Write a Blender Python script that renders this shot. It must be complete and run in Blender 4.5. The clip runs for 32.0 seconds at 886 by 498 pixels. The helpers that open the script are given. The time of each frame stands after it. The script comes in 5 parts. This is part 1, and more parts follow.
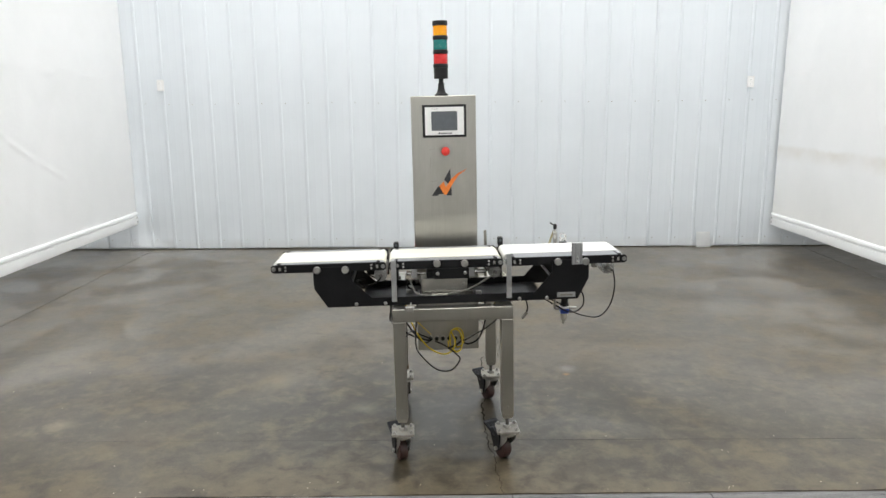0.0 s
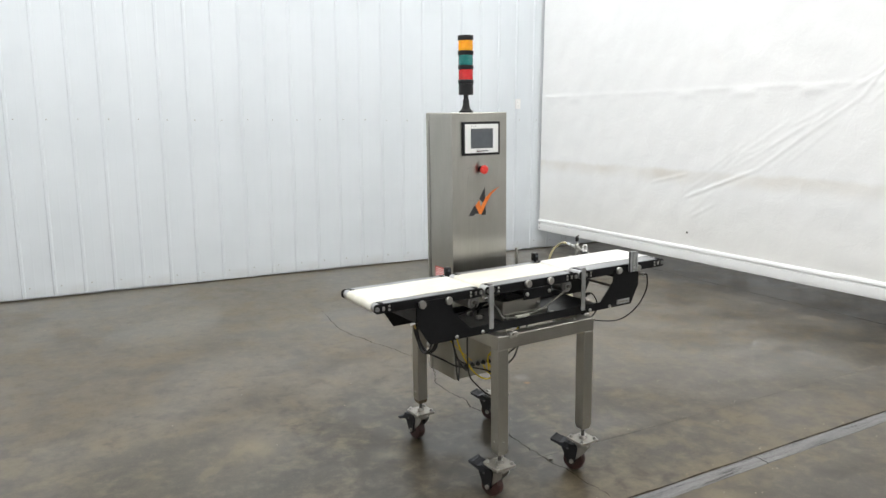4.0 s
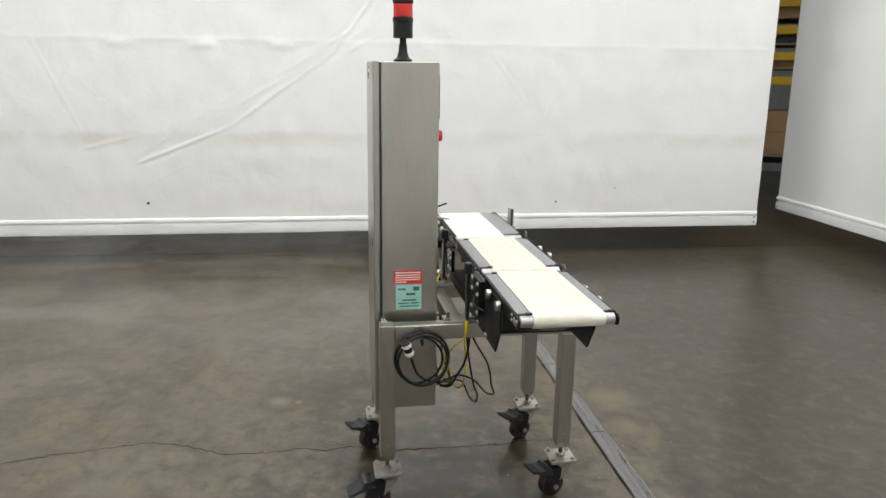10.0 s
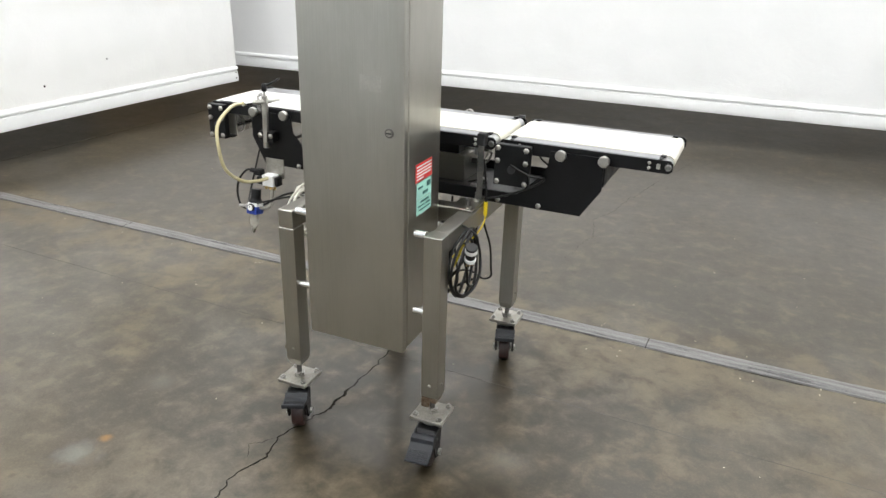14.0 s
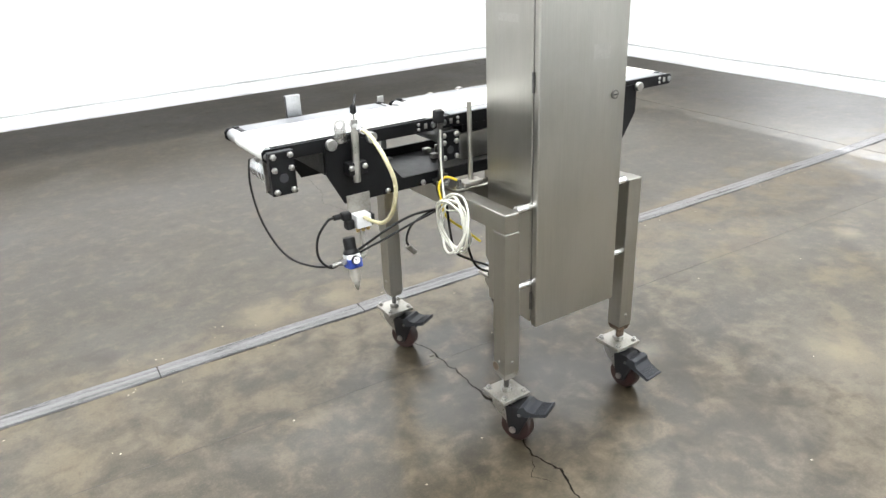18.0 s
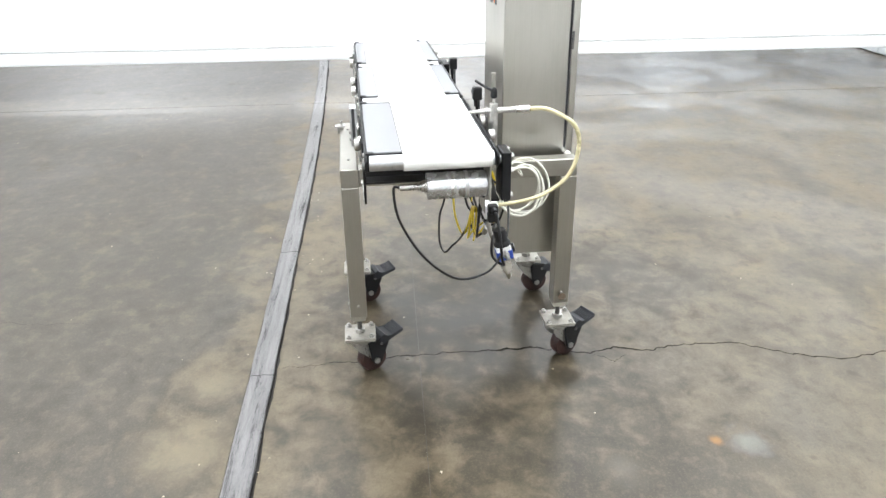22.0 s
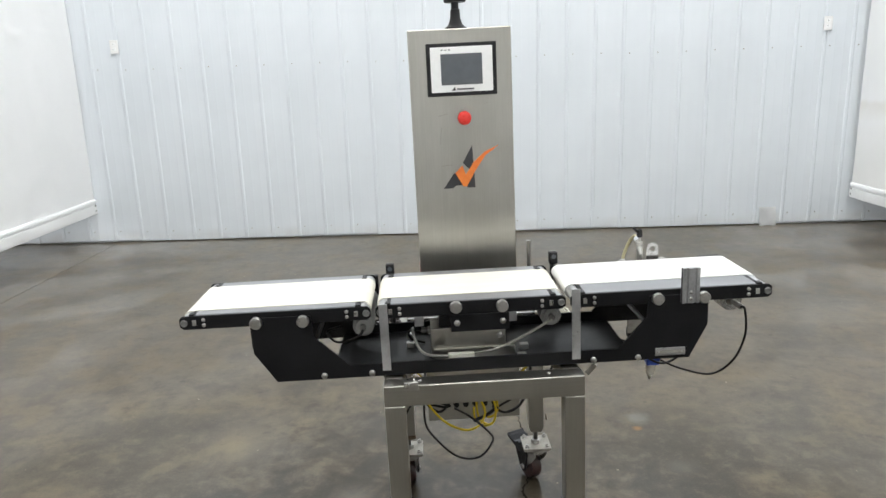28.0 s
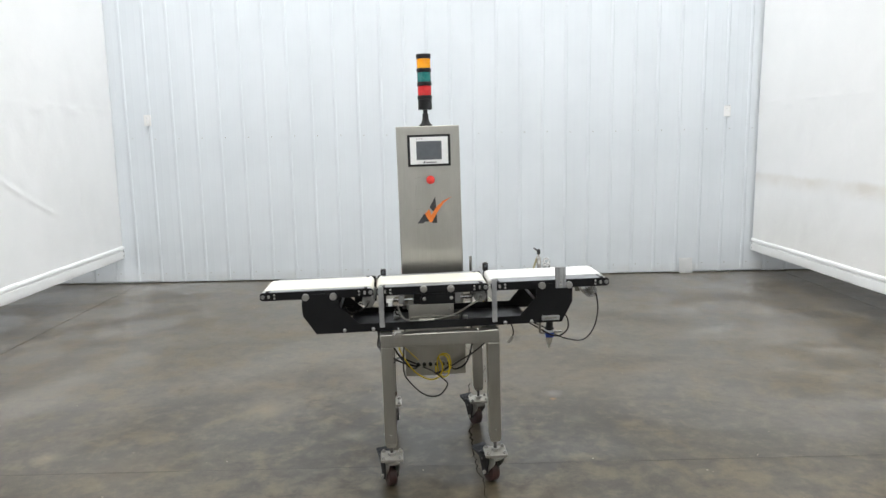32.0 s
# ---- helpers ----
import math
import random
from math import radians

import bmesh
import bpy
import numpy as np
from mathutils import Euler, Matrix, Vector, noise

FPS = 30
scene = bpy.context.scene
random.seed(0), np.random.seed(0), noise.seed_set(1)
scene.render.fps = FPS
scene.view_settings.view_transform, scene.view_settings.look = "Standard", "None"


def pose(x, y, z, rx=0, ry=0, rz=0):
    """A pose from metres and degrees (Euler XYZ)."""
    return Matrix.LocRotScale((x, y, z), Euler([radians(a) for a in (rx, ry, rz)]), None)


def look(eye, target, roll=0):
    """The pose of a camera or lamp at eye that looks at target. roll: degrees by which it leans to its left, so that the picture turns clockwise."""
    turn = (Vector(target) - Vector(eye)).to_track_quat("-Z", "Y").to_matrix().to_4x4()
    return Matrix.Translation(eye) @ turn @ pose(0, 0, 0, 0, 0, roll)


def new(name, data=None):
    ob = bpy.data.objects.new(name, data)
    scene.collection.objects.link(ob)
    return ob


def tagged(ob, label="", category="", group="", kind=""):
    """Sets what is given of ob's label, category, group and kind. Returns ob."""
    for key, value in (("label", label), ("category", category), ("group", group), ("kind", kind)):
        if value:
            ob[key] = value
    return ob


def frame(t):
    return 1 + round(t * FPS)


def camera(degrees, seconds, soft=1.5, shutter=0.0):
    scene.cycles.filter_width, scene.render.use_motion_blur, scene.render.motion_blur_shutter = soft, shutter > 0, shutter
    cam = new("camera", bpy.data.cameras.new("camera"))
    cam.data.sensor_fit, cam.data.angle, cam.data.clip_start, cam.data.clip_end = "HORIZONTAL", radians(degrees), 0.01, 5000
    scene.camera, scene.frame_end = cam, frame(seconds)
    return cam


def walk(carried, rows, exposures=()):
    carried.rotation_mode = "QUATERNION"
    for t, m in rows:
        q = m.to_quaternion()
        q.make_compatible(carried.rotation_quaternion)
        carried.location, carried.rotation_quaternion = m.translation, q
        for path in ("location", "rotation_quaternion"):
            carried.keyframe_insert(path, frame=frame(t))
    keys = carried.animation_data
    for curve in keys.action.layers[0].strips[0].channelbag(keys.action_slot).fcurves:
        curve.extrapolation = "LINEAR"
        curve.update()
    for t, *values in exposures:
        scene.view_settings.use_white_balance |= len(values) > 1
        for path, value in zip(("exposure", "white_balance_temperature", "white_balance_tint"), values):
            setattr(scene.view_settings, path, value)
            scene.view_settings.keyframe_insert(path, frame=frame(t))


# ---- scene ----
cam = camera(63.2, 32.0)
PATH = [
    (0, (0.05, 0.048, 1.572), (0.038, 2.008, 1.177), -0.4),
    (0.5, (-0.003, 0.064, 1.596), (-0.013, 2.024, 1.198), 0.6),
    (1, (-0.175, 0.074, 1.585), (-0.079, 2.038, 1.221), 0.2),
    (1.5, (-0.359, 0.123, 1.581), (-0.149, 2.074, 1.193), 0.9),
    (2, (-0.571, 0.271, 1.583), (-0.318, 2.217, 1.195), 0.7),
    (2.5, (-0.877, 0.343, 1.574), (-0.437, 2.26, 1.214), 1.1),
    (3, (-1.142, 0.402, 1.573), (-0.461, 2.248, 1.215), 1.2),
    (3.5, (-1.394, 0.542, 1.577), (-0.635, 2.36, 1.233), 0.4),
    (4, (-1.718, 0.659, 1.566), (-0.769, 2.386, 1.219), -0.0),
    (4.5, (-1.899, 0.823, 1.551), (-0.808, 2.455, 1.174), 0.4),
    (6.5, (-2.582, 1.856, 1.587), (-0.958, 2.938, 1.149), 0.5),
    (7, (-2.736, 2.132, 1.568), (-0.993, 3.021, 1.154), 0.1),
    (7.5, (-2.741, 2.414, 1.545), (-0.936, 3.189, 1.168), -0.3),
    (8, (-2.769, 2.704, 1.555), (-0.904, 3.326, 1.187), -0.2),
    (8.5, (-2.794, 2.973, 1.556), (-0.874, 3.399, 1.193), -0.4),
    (9, (-2.674, 3.205, 1.555), (-0.727, 3.45, 1.169), -0.5),
    (9.5, (-2.618, 3.46, 1.547), (-0.656, 3.482, 1.163), 0.2),
    (10, (-2.592, 3.764, 1.542), (-0.657, 3.538, 1.091), 0.7),
    (10.5, (-2.434, 3.979, 1.517), (-0.521, 3.661, 1.025), 0.1),
    (11, (-2.288, 4.227, 1.495), (-0.444, 3.652, 0.976), 1.1),
    (11.5, (-2.137, 4.485, 1.535), (-0.407, 3.674, 0.942), 0.8),
    (12, (-1.906, 4.674, 1.462), (-0.292, 3.656, 0.862), 0.7),
    (12.5, (-1.669, 4.866, 1.482), (-0.266, 3.606, 0.816), 2.3),
    (13, (-1.491, 5.102, 1.462), (-0.269, 3.662, 0.804), 2.0),
    (13.5, (-1.235, 5.16, 1.442), (-0.188, 3.61, 0.732), -0.6),
    (14, (-0.998, 5.257, 1.415), (-0.175, 3.604, 0.645), 0.8),
    (14.5, (-0.725, 5.422, 1.437), (-0.138, 3.698, 0.61), 0.2),
    (16.5, (0.533, 5.408, 1.417), (0.139, 3.634, 0.583), 0.1),
    (17, (0.83, 5.359, 1.419), (0.228, 3.642, 0.59), 1.3),
    (17.5, (1.054, 5.322, 1.457), (0.294, 3.677, 0.61), -0.3),
    (18, (1.299, 5.169, 1.419), (0.4, 3.58, 0.604), -3.1),
    (18.5, (1.533, 5.013, 1.451), (0.447, 3.549, 0.627), -1.1),
    (19, (1.808, 4.862, 1.448), (0.548, 3.534, 0.641), -2.1),
    (19.5, (1.966, 4.602, 1.444), (0.561, 3.419, 0.653), -4.2),
    (20, (2.146, 4.352, 1.446), (0.56, 3.445, 0.634), -1.1),
    (20.5, (2.295, 4.111, 1.473), (0.599, 3.461, 0.636), -1.8),
    (21, (2.323, 3.826, 1.434), (0.581, 3.314, 0.595), -3.6),
    (21.5, (2.33, 3.467, 1.424), (0.537, 3.272, 0.56), -1.2),
    (22, (2.326, 3.172, 1.442), (0.537, 3.3, 0.557), -0.6),
    (22.5, (2.209, 2.905, 1.431), (0.432, 3.27, 0.589), -1.0),
    (23, (2.099, 2.611, 1.447), (0.385, 3.289, 0.671), -0.6),
    (23.5, (1.939, 2.404, 1.438), (0.326, 3.313, 0.68), -1.1),
    (24, (1.688, 2.258, 1.433), (0.131, 3.27, 0.691), -2.1),
    (24.5, (1.439, 2.086, 1.445), (0.075, 3.368, 0.74), -1.8),
    (25, (1.22, 1.954, 1.439), (-0.017, 3.377, 0.772), -1.6),
    (25.5, (0.948, 1.887, 1.457), (-0.097, 3.478, 0.843), -1.3),
    (27.5, (0.085, 1.477, 1.464), (0.014, 3.411, 0.956), -3.5),
    (28, (0.018, 1.303, 1.492), (-0.027, 3.244, 1.01), -1.9),
    (28.5, (0.057, 1.043, 1.496), (0.028, 2.996, 1.067), -1.0),
    (29, (0.051, 0.81, 1.513), (0.071, 2.77, 1.112), -1.7),
    (29.5, (0.11, 0.646, 1.523), (0.156, 2.609, 1.139), -2.1),
    (30, (0.129, 0.506, 1.527), (0.077, 2.47, 1.154), -1.1),
    (30.5, (0.075, 0.344, 1.552), (0.056, 2.313, 1.199), -1.7),
    (31, (0.088, 0.216, 1.543), (0.065, 2.19, 1.224), -0.7),
    (31.5, (0.082, 0.076, 1.556), (0.034, 2.047, 1.222), 0.4),
    (32, (0.051, -0.02, 1.557), (0.078, 1.956, 1.249), -1.0),
]
EXPOSURES = [(0.0, -0.3, 6450, 10), (4.5, -0.32, 6450, 10), (7.0, -0.42, 6500, 10), (9.0, -0.52, 6550, 10), (11.0, -0.47, 6550, 10), (13.0, -0.15, 6500, 10), (14.5, 0.15, 6400, 10), (17.0, 0.58, 6250, 10),
             (19.0, 0.62, 6220, 10), (21.0, 0.67, 6180, 10), (23.0, 0.55, 6150, 10), (25.0, 0.05, 6250, 10), (28.0, -0.25, 6350, 10), (32.0, -0.33, 6350, 10)]
walk(cam, [(t, look(eye, target, roll)) for t, eye, target, roll in PATH], EXPOSURES)

# ---- light: strip lamps under the ceiling of the booth, more added unseen in the store and hall behind ----
CEILING = 6.0
world = bpy.data.worlds.new("world")
scene.world = world
world.use_nodes = True
world.node_tree.nodes["Background"].inputs[0].default_value = (0.9, 0.95, 1.0, 1)
world.node_tree.nodes["Background"].inputs[1].default_value = 0.02
LAMP_PLACES = [(x, y) for y in (0.5, 3.5, 6.6) for x in (-2.3, 0.2, 2.7)]
# the last two are unseen, added for the glare under the west curtain
ADDED_STORE_LAMPS = [(7.5, 5.0, 215.0), (1.0, -4.5, 190.0), (-10.4, -1.8, 480.0), (-10.4, 3.8, 480.0)]
LAMP_POWER = 63.0


def lamp(x, y, z, power, sx, sy, colour=(1.0, 0.985, 0.96)):
    data = bpy.data.lights.new("strip_light", "AREA")
    data.shape, data.size, data.size_y, data.energy, data.color = "RECTANGLE", sx, sy, power, colour
    ob = new("strip_light", data)
    ob.matrix_world = pose(x, y, z)
    return ob


for lx, ly in LAMP_PLACES:
    lamp(lx, ly, CEILING - 0.135, LAMP_POWER * (0.8 if abs(lx) < 1 else 1.1), 0.54, 2.2)
for lx, ly, power in ADDED_STORE_LAMPS:
    lamp(lx, ly, CEILING - 0.135, power, 0.54, 2.2)


# ---- materials ----
class Nodes:
    """Short hand for node trees."""

    def __init__(self, name):
        self.mat = bpy.data.materials.new(name)
        self.mat.use_nodes = True
        self.t = self.mat.node_tree
        self.bsdf = self.t.nodes["Principled BSDF"]
        self.coord = self.add("ShaderNodeTexCoord").outputs["Object"]

    def add(self, kind):
        return self.t.nodes.new(kind)

    def put(self, socket, value):
        if isinstance(value, bpy.types.NodeSocket):
            self.t.links.new(value, socket)
        elif isinstance(value, (tuple, list)):
            socket.default_value = (*value, 1.0) if len(value) == 3 and socket.type == "RGBA" else value
        else:
            socket.default_value = value

    def noise(self, scale, detail=4, rough=0.55, stretch=(1, 1, 1), warp=0.0):
        m, n = self.add("ShaderNodeMapping"), self.add("ShaderNodeTexNoise")
        self.put(m.inputs["Vector"], self.coord)
        m.inputs["Scale"].default_value = stretch
        self.put(n.inputs["Vector"], m.outputs[0])
        n.inputs["Scale"].default_value, n.inputs["Detail"].default_value = scale, detail
        n.inputs["Roughness"].default_value, n.inputs["Distortion"].default_value = rough, warp
        return n.outputs["Fac"]

    def ramp(self, value, lo, hi, a=0.0, b=1.0):
        n = self.add("ShaderNodeMapRange")
        n.interpolation_type = "SMOOTHSTEP"
        self.put(n.inputs["Value"], value)
        for key, v in (("From Min", lo), ("From Max", hi), ("To Min", a), ("To Max", b)):
            n.inputs[key].default_value = v
        return n.outputs["Result"]

    def math(self, op, a, b=0.0):
        n = self.add("ShaderNodeMath")
        n.operation = op
        self.put(n.inputs[0], a), self.put(n.inputs[1], b)
        return n.outputs[0]

    def mix(self, fac, a, b):
        n = self.add("ShaderNodeMix")
        n.data_type = "RGBA"
        self.put(n.inputs[0], fac), self.put(n.inputs[6], a), self.put(n.inputs[7], b)
        return n.outputs[2]

    def axes(self):
        n = self.add("ShaderNodeSeparateXYZ")
        self.put(n.inputs[0], self.coord)
        return n.outputs

    def bump(self, height, strength, distance=0.002):
        n = self.add("ShaderNodeBump")
        self.put(n.inputs["Height"], height)
        n.inputs["Strength"].default_value, n.inputs["Distance"].default_value = strength, distance
        self.put(self.bsdf.inputs["Normal"], n.outputs[0])

    def set(self, **values):
        for key, v in values.items():
            self.put(self.bsdf.inputs[key.replace("_", " ")], v)
        return self.mat


def plain(name, a, b, rough=0.5, metal=0.0, scale=30.0, spread=0.15, bump=0.1, stretch=(1, 1, 1), **more):
    """A surface whose colour runs from a to b in blotches, with finer grain in gloss and relief."""
    n = Nodes(name)
    coarse, fine = n.noise(scale * 0.25, 4, 0.6, stretch), n.noise(scale * 4, 3, 0.6, stretch)
    both = n.math("ADD", n.math("MULTIPLY", coarse, 0.65), n.math("MULTIPLY", fine, 0.35))
    n.set(Base_Color=n.mix(n.ramp(both, 0.36, 0.64), a, b), Metallic=metal, Roughness=n.ramp(both, 0.3, 0.7, max(0.04, rough - spread), rough + spread), **more)
    if bump:
        n.bump(fine, bump)
    return n.mat


def brushed(name, stretch, a=(0.385, 0.374, 0.334), b=(0.462, 0.449, 0.408), rough=0.305):
    """Brushed stainless steel: hair lines along one axis, cloudy smears, a few dull spots."""
    n = Nodes(name)
    hair, cloud, smear = n.noise(9, 5, 0.7, stretch), n.noise(5, 4, 0.6), n.noise(3.2, 6, 0.65, (1.5, 1.5, 0.5), 0.4)
    tone = n.math("ADD", n.math("MULTIPLY", hair, 0.30), n.math("MULTIPLY", smear, 0.70))
    gloss = n.math("ADD", n.ramp(hair, 0.3, 0.7, rough - 0.025, rough + 0.025), n.ramp(cloud, 0.45, 0.75, 0.0, 0.1))
    n.set(Base_Color=n.mix(n.ramp(tone, 0.35, 0.66), a, b), Metallic=1.0, Roughness=gloss)
    n.bump(hair, 0.05, 0.0004)
    return n.mat


STEEL = brushed("brushed_steel_upright", (38, 38, 0.5))
STEEL_X = brushed("brushed_steel_lengthwise", (0.5, 38, 38))
STEEL_Y = brushed("brushed_steel_crosswise", (38, 0.5, 38))
BLACK = plain("black_powder_paint", (0.0035, 0.0038, 0.0045), (0.007, 0.0072, 0.008), 0.40, 0, 60, 0.1, 0.25, Specular_IOR_Level=0.24)
BLACK_GLOSS = plain("black_gloss_paint", (0.0035, 0.0038, 0.0045), (0.007, 0.0072, 0.008), 0.36, 0, 40, 0.06, 0.1, Specular_IOR_Level=0.30)
BLACK_PLASTIC = plain("black_plastic", (0.005, 0.005, 0.0055), (0.010, 0.010, 0.011), 0.5, 0, 40, Specular_IOR_Level=0.35)
GREY_PLASTIC = plain("dark_grey_nylon", (0.014, 0.0155, 0.019), (0.026, 0.028, 0.033), 0.5, 0, 40, Specular_IOR_Level=0.4)
RUBBER = plain("black_cable_rubber", (0.005, 0.005, 0.005), (0.010, 0.010, 0.010), 0.48, 0, 50, Specular_IOR_Level=0.35)
ZINC = plain("zinc_plated_steel", (0.36, 0.355, 0.335), (0.54, 0.53, 0.50), 0.36, 1.0, 60, 0.14)
DULL_ZINC = plain("dull_zinc_plate", (0.29, 0.28, 0.245), (0.46, 0.44, 0.40), 0.46, 0.9, 45, 0.16, 0.3)
DARK_STEEL = plain("dark_thread_steel", (0.10, 0.10, 0.10), (0.22, 0.21, 0.2), 0.42, 1.0, 90)
CHROME = plain("polished_steel", (0.72, 0.72, 0.72), (0.84, 0.84, 0.84), 0.14, 1.0, 40, 0.06, 0.05)
ALU = plain("milled_aluminium", (0.42, 0.425, 0.43), (0.54, 0.545, 0.55), 0.36, 0.95, 40, 0.1)
DECK = plain("anodised_deck_plate", (0.275, 0.28, 0.29), (0.32, 0.325, 0.335), 0.42, 0.75, 14, 0.06, 0.04, (0.4, 3, 1))
WHEEL = plain("red_brown_polyurethane", (0.018, 0.0075, 0.006), (0.042, 0.014, 0.011), 0.45, 0, 60, 0.12, 0.3)
MOTOR_GREY = plain("grey_cast_motor", (0.19, 0.19, 0.185), (0.30, 0.30, 0.29), 0.42, 0.8, 60)
HUB = plain("wheel_core", (0.012, 0.010, 0.010), (0.03, 0.022, 0.02), 0.5, 0, 60)
RED = plain("red_button_plastic", (0.62, 0.03, 0.022), (0.72, 0.05, 0.035), 0.35, 0, 30)
LENS_RED = plain("red_lens", (0.55, 0.012, 0.016), (0.7, 0.03, 0.03), 0.22, 0, 60, 0.06)
LENS_GREEN = plain("green_lens", (0.0, 0.12, 0.115), (0.01, 0.18, 0.165), 0.22, 0, 60, 0.06)
LENS_AMBER = plain("amber_lens", (0.85, 0.30, 0.0), (0.95, 0.42, 0.01), 0.22, 0, 60, 0.06)
PANEL_WHITE = plain("panel_white", (0.79, 0.79, 0.78), (0.84, 0.84, 0.83), 0.4, 0, 20)
SCREEN = plain("dark_lcd_glass", (0.085, 0.094, 0.105), (0.10, 0.11, 0.122), 0.12, 0, 10, 0.04, 0.0)
INK = plain("dark_ink", (0.02, 0.02, 0.022), (0.035, 0.035, 0.04), 0.5, 0, 30)
ORANGE = plain("orange_ink", (0.62, 0.13, 0.012), (0.72, 0.2, 0.03), 0.45, 0, 20)
LABEL_RED = plain("red_label_paper", (0.6, 0.03, 0.025), (0.68, 0.05, 0.04), 0.5, 0, 30)
LABEL_TEAL = plain("teal_label_paper", (0.30, 0.60, 0.52), (0.38, 0.68, 0.59), 0.5, 0, 30)
LABEL_WHITE = plain("white_print", (0.78, 0.77, 0.75), (0.86, 0.85, 0.83), 0.5, 0, 30)
TEAL_INK = plain("dark_teal_print", (0.03, 0.12, 0.11), (0.05, 0.17, 0.15), 0.5, 0, 30)
YELLOW = plain("yellow_cable_jacket", (0.62, 0.45, 0.01), (0.75, 0.56, 0.02), 0.42, 0, 50)
WHITE_CABLE = plain("off_white_cable_jacket", (0.58, 0.57, 0.49), (0.7, 0.69, 0.61), 0.45, 0, 50)
GREY_CABLE = plain("grey_cable_jacket", (0.20, 0.20, 0.17), (0.29, 0.28, 0.25), 0.45, 0, 50)
HOSE = plain("yellowed_clear_hose", (0.71, 0.64, 0.38), (0.76, 0.70, 0.46), 0.26, 0, 12, 0.05, 0.05, Transmission_Weight=0.25)
BLUE = plain("blue_plastic", (0.02, 0.05, 0.30), (0.03, 0.08, 0.42), 0.4, 0, 40)
BRASS = plain("brass_fitting", (0.45, 0.32, 0.12), (0.6, 0.44, 0.2), 0.34, 1.0, 40)
BOWL = plain("clear_filter_bowl", (0.60, 0.57, 0.50), (0.74, 0.71, 0.64), 0.15, 0, 20, 0.05, 0.0, Transmission_Weight=0.6)
WRAP = plain("aluminium_under_film", (0.50, 0.505, 0.51), (0.66, 0.665, 0.67), 0.28, 0.9, 8, 0.06, 0.05)
CARDBOARD = plain("cardboard", (0.30, 0.18, 0.085), (0.38, 0.24, 0.12), 0.75, 0, 12)
RACK_YELLOW = plain("yellow_rack_paint", (0.55, 0.34, 0.015), (0.65, 0.42, 0.03), 0.45, 0, 15)
RACK_GREY = plain("grey_rack_paint", (0.10, 0.10, 0.11), (0.16, 0.16, 0.17), 0.5, 0, 15)
TIMBER = plain("pallet_timber", (0.22, 0.15, 0.085), (0.33, 0.24, 0.15), 0.75, 0, 14, 0.1, 0.3, (1, 8, 8))
DARK_WRAP = plain("dark_blue_film", (0.012, 0.016, 0.03), (0.02, 0.03, 0.06), 0.35, 0, 14)
GLARE_WALL = plain("glare_wall_paint", (0.68, 0.69, 0.70), (0.76, 0.77, 0.78), 0.7, 0, 3)
CEILING_WHITE = plain("ceiling_paint", (0.7, 0.71, 0.72), (0.78, 0.79, 0.8), 0.7, 0, 4)
STORE_WALL = plain("store_wall_paint", (0.35, 0.36, 0.37), (0.45, 0.45, 0.45), 0.7, 0, 3)
VINYL_TRIM = plain("curtain_hem_vinyl", (0.83, 0.84, 0.84), (0.86, 0.87, 0.87), 0.42, 0, 12)


def belt_material(name, a, b):
    n = Nodes(name)
    weave, blot, streak = n.noise(900, 1), n.noise(9, 5, 0.6), n.noise(14, 4, 0.6, (0.25, 3, 1))
    mark = n.ramp(n.math("ADD", n.math("MULTIPLY", blot, 0.6), n.math("MULTIPLY", streak, 0.4)), 0.42, 0.62)
    n.set(Base_Color=n.mix(mark, a, b), Roughness=n.ramp(blot, 0.3, 0.7, 0.38, 0.55))
    n.bump(weave, 0.1, 0.0004)
    return n.mat


BELT = belt_material("white_belt", (0.69, 0.69, 0.655), (0.74, 0.74, 0.71))
BELT_WORN = belt_material("cream_belt", (0.64, 0.62, 0.53), (0.71, 0.695, 0.62))


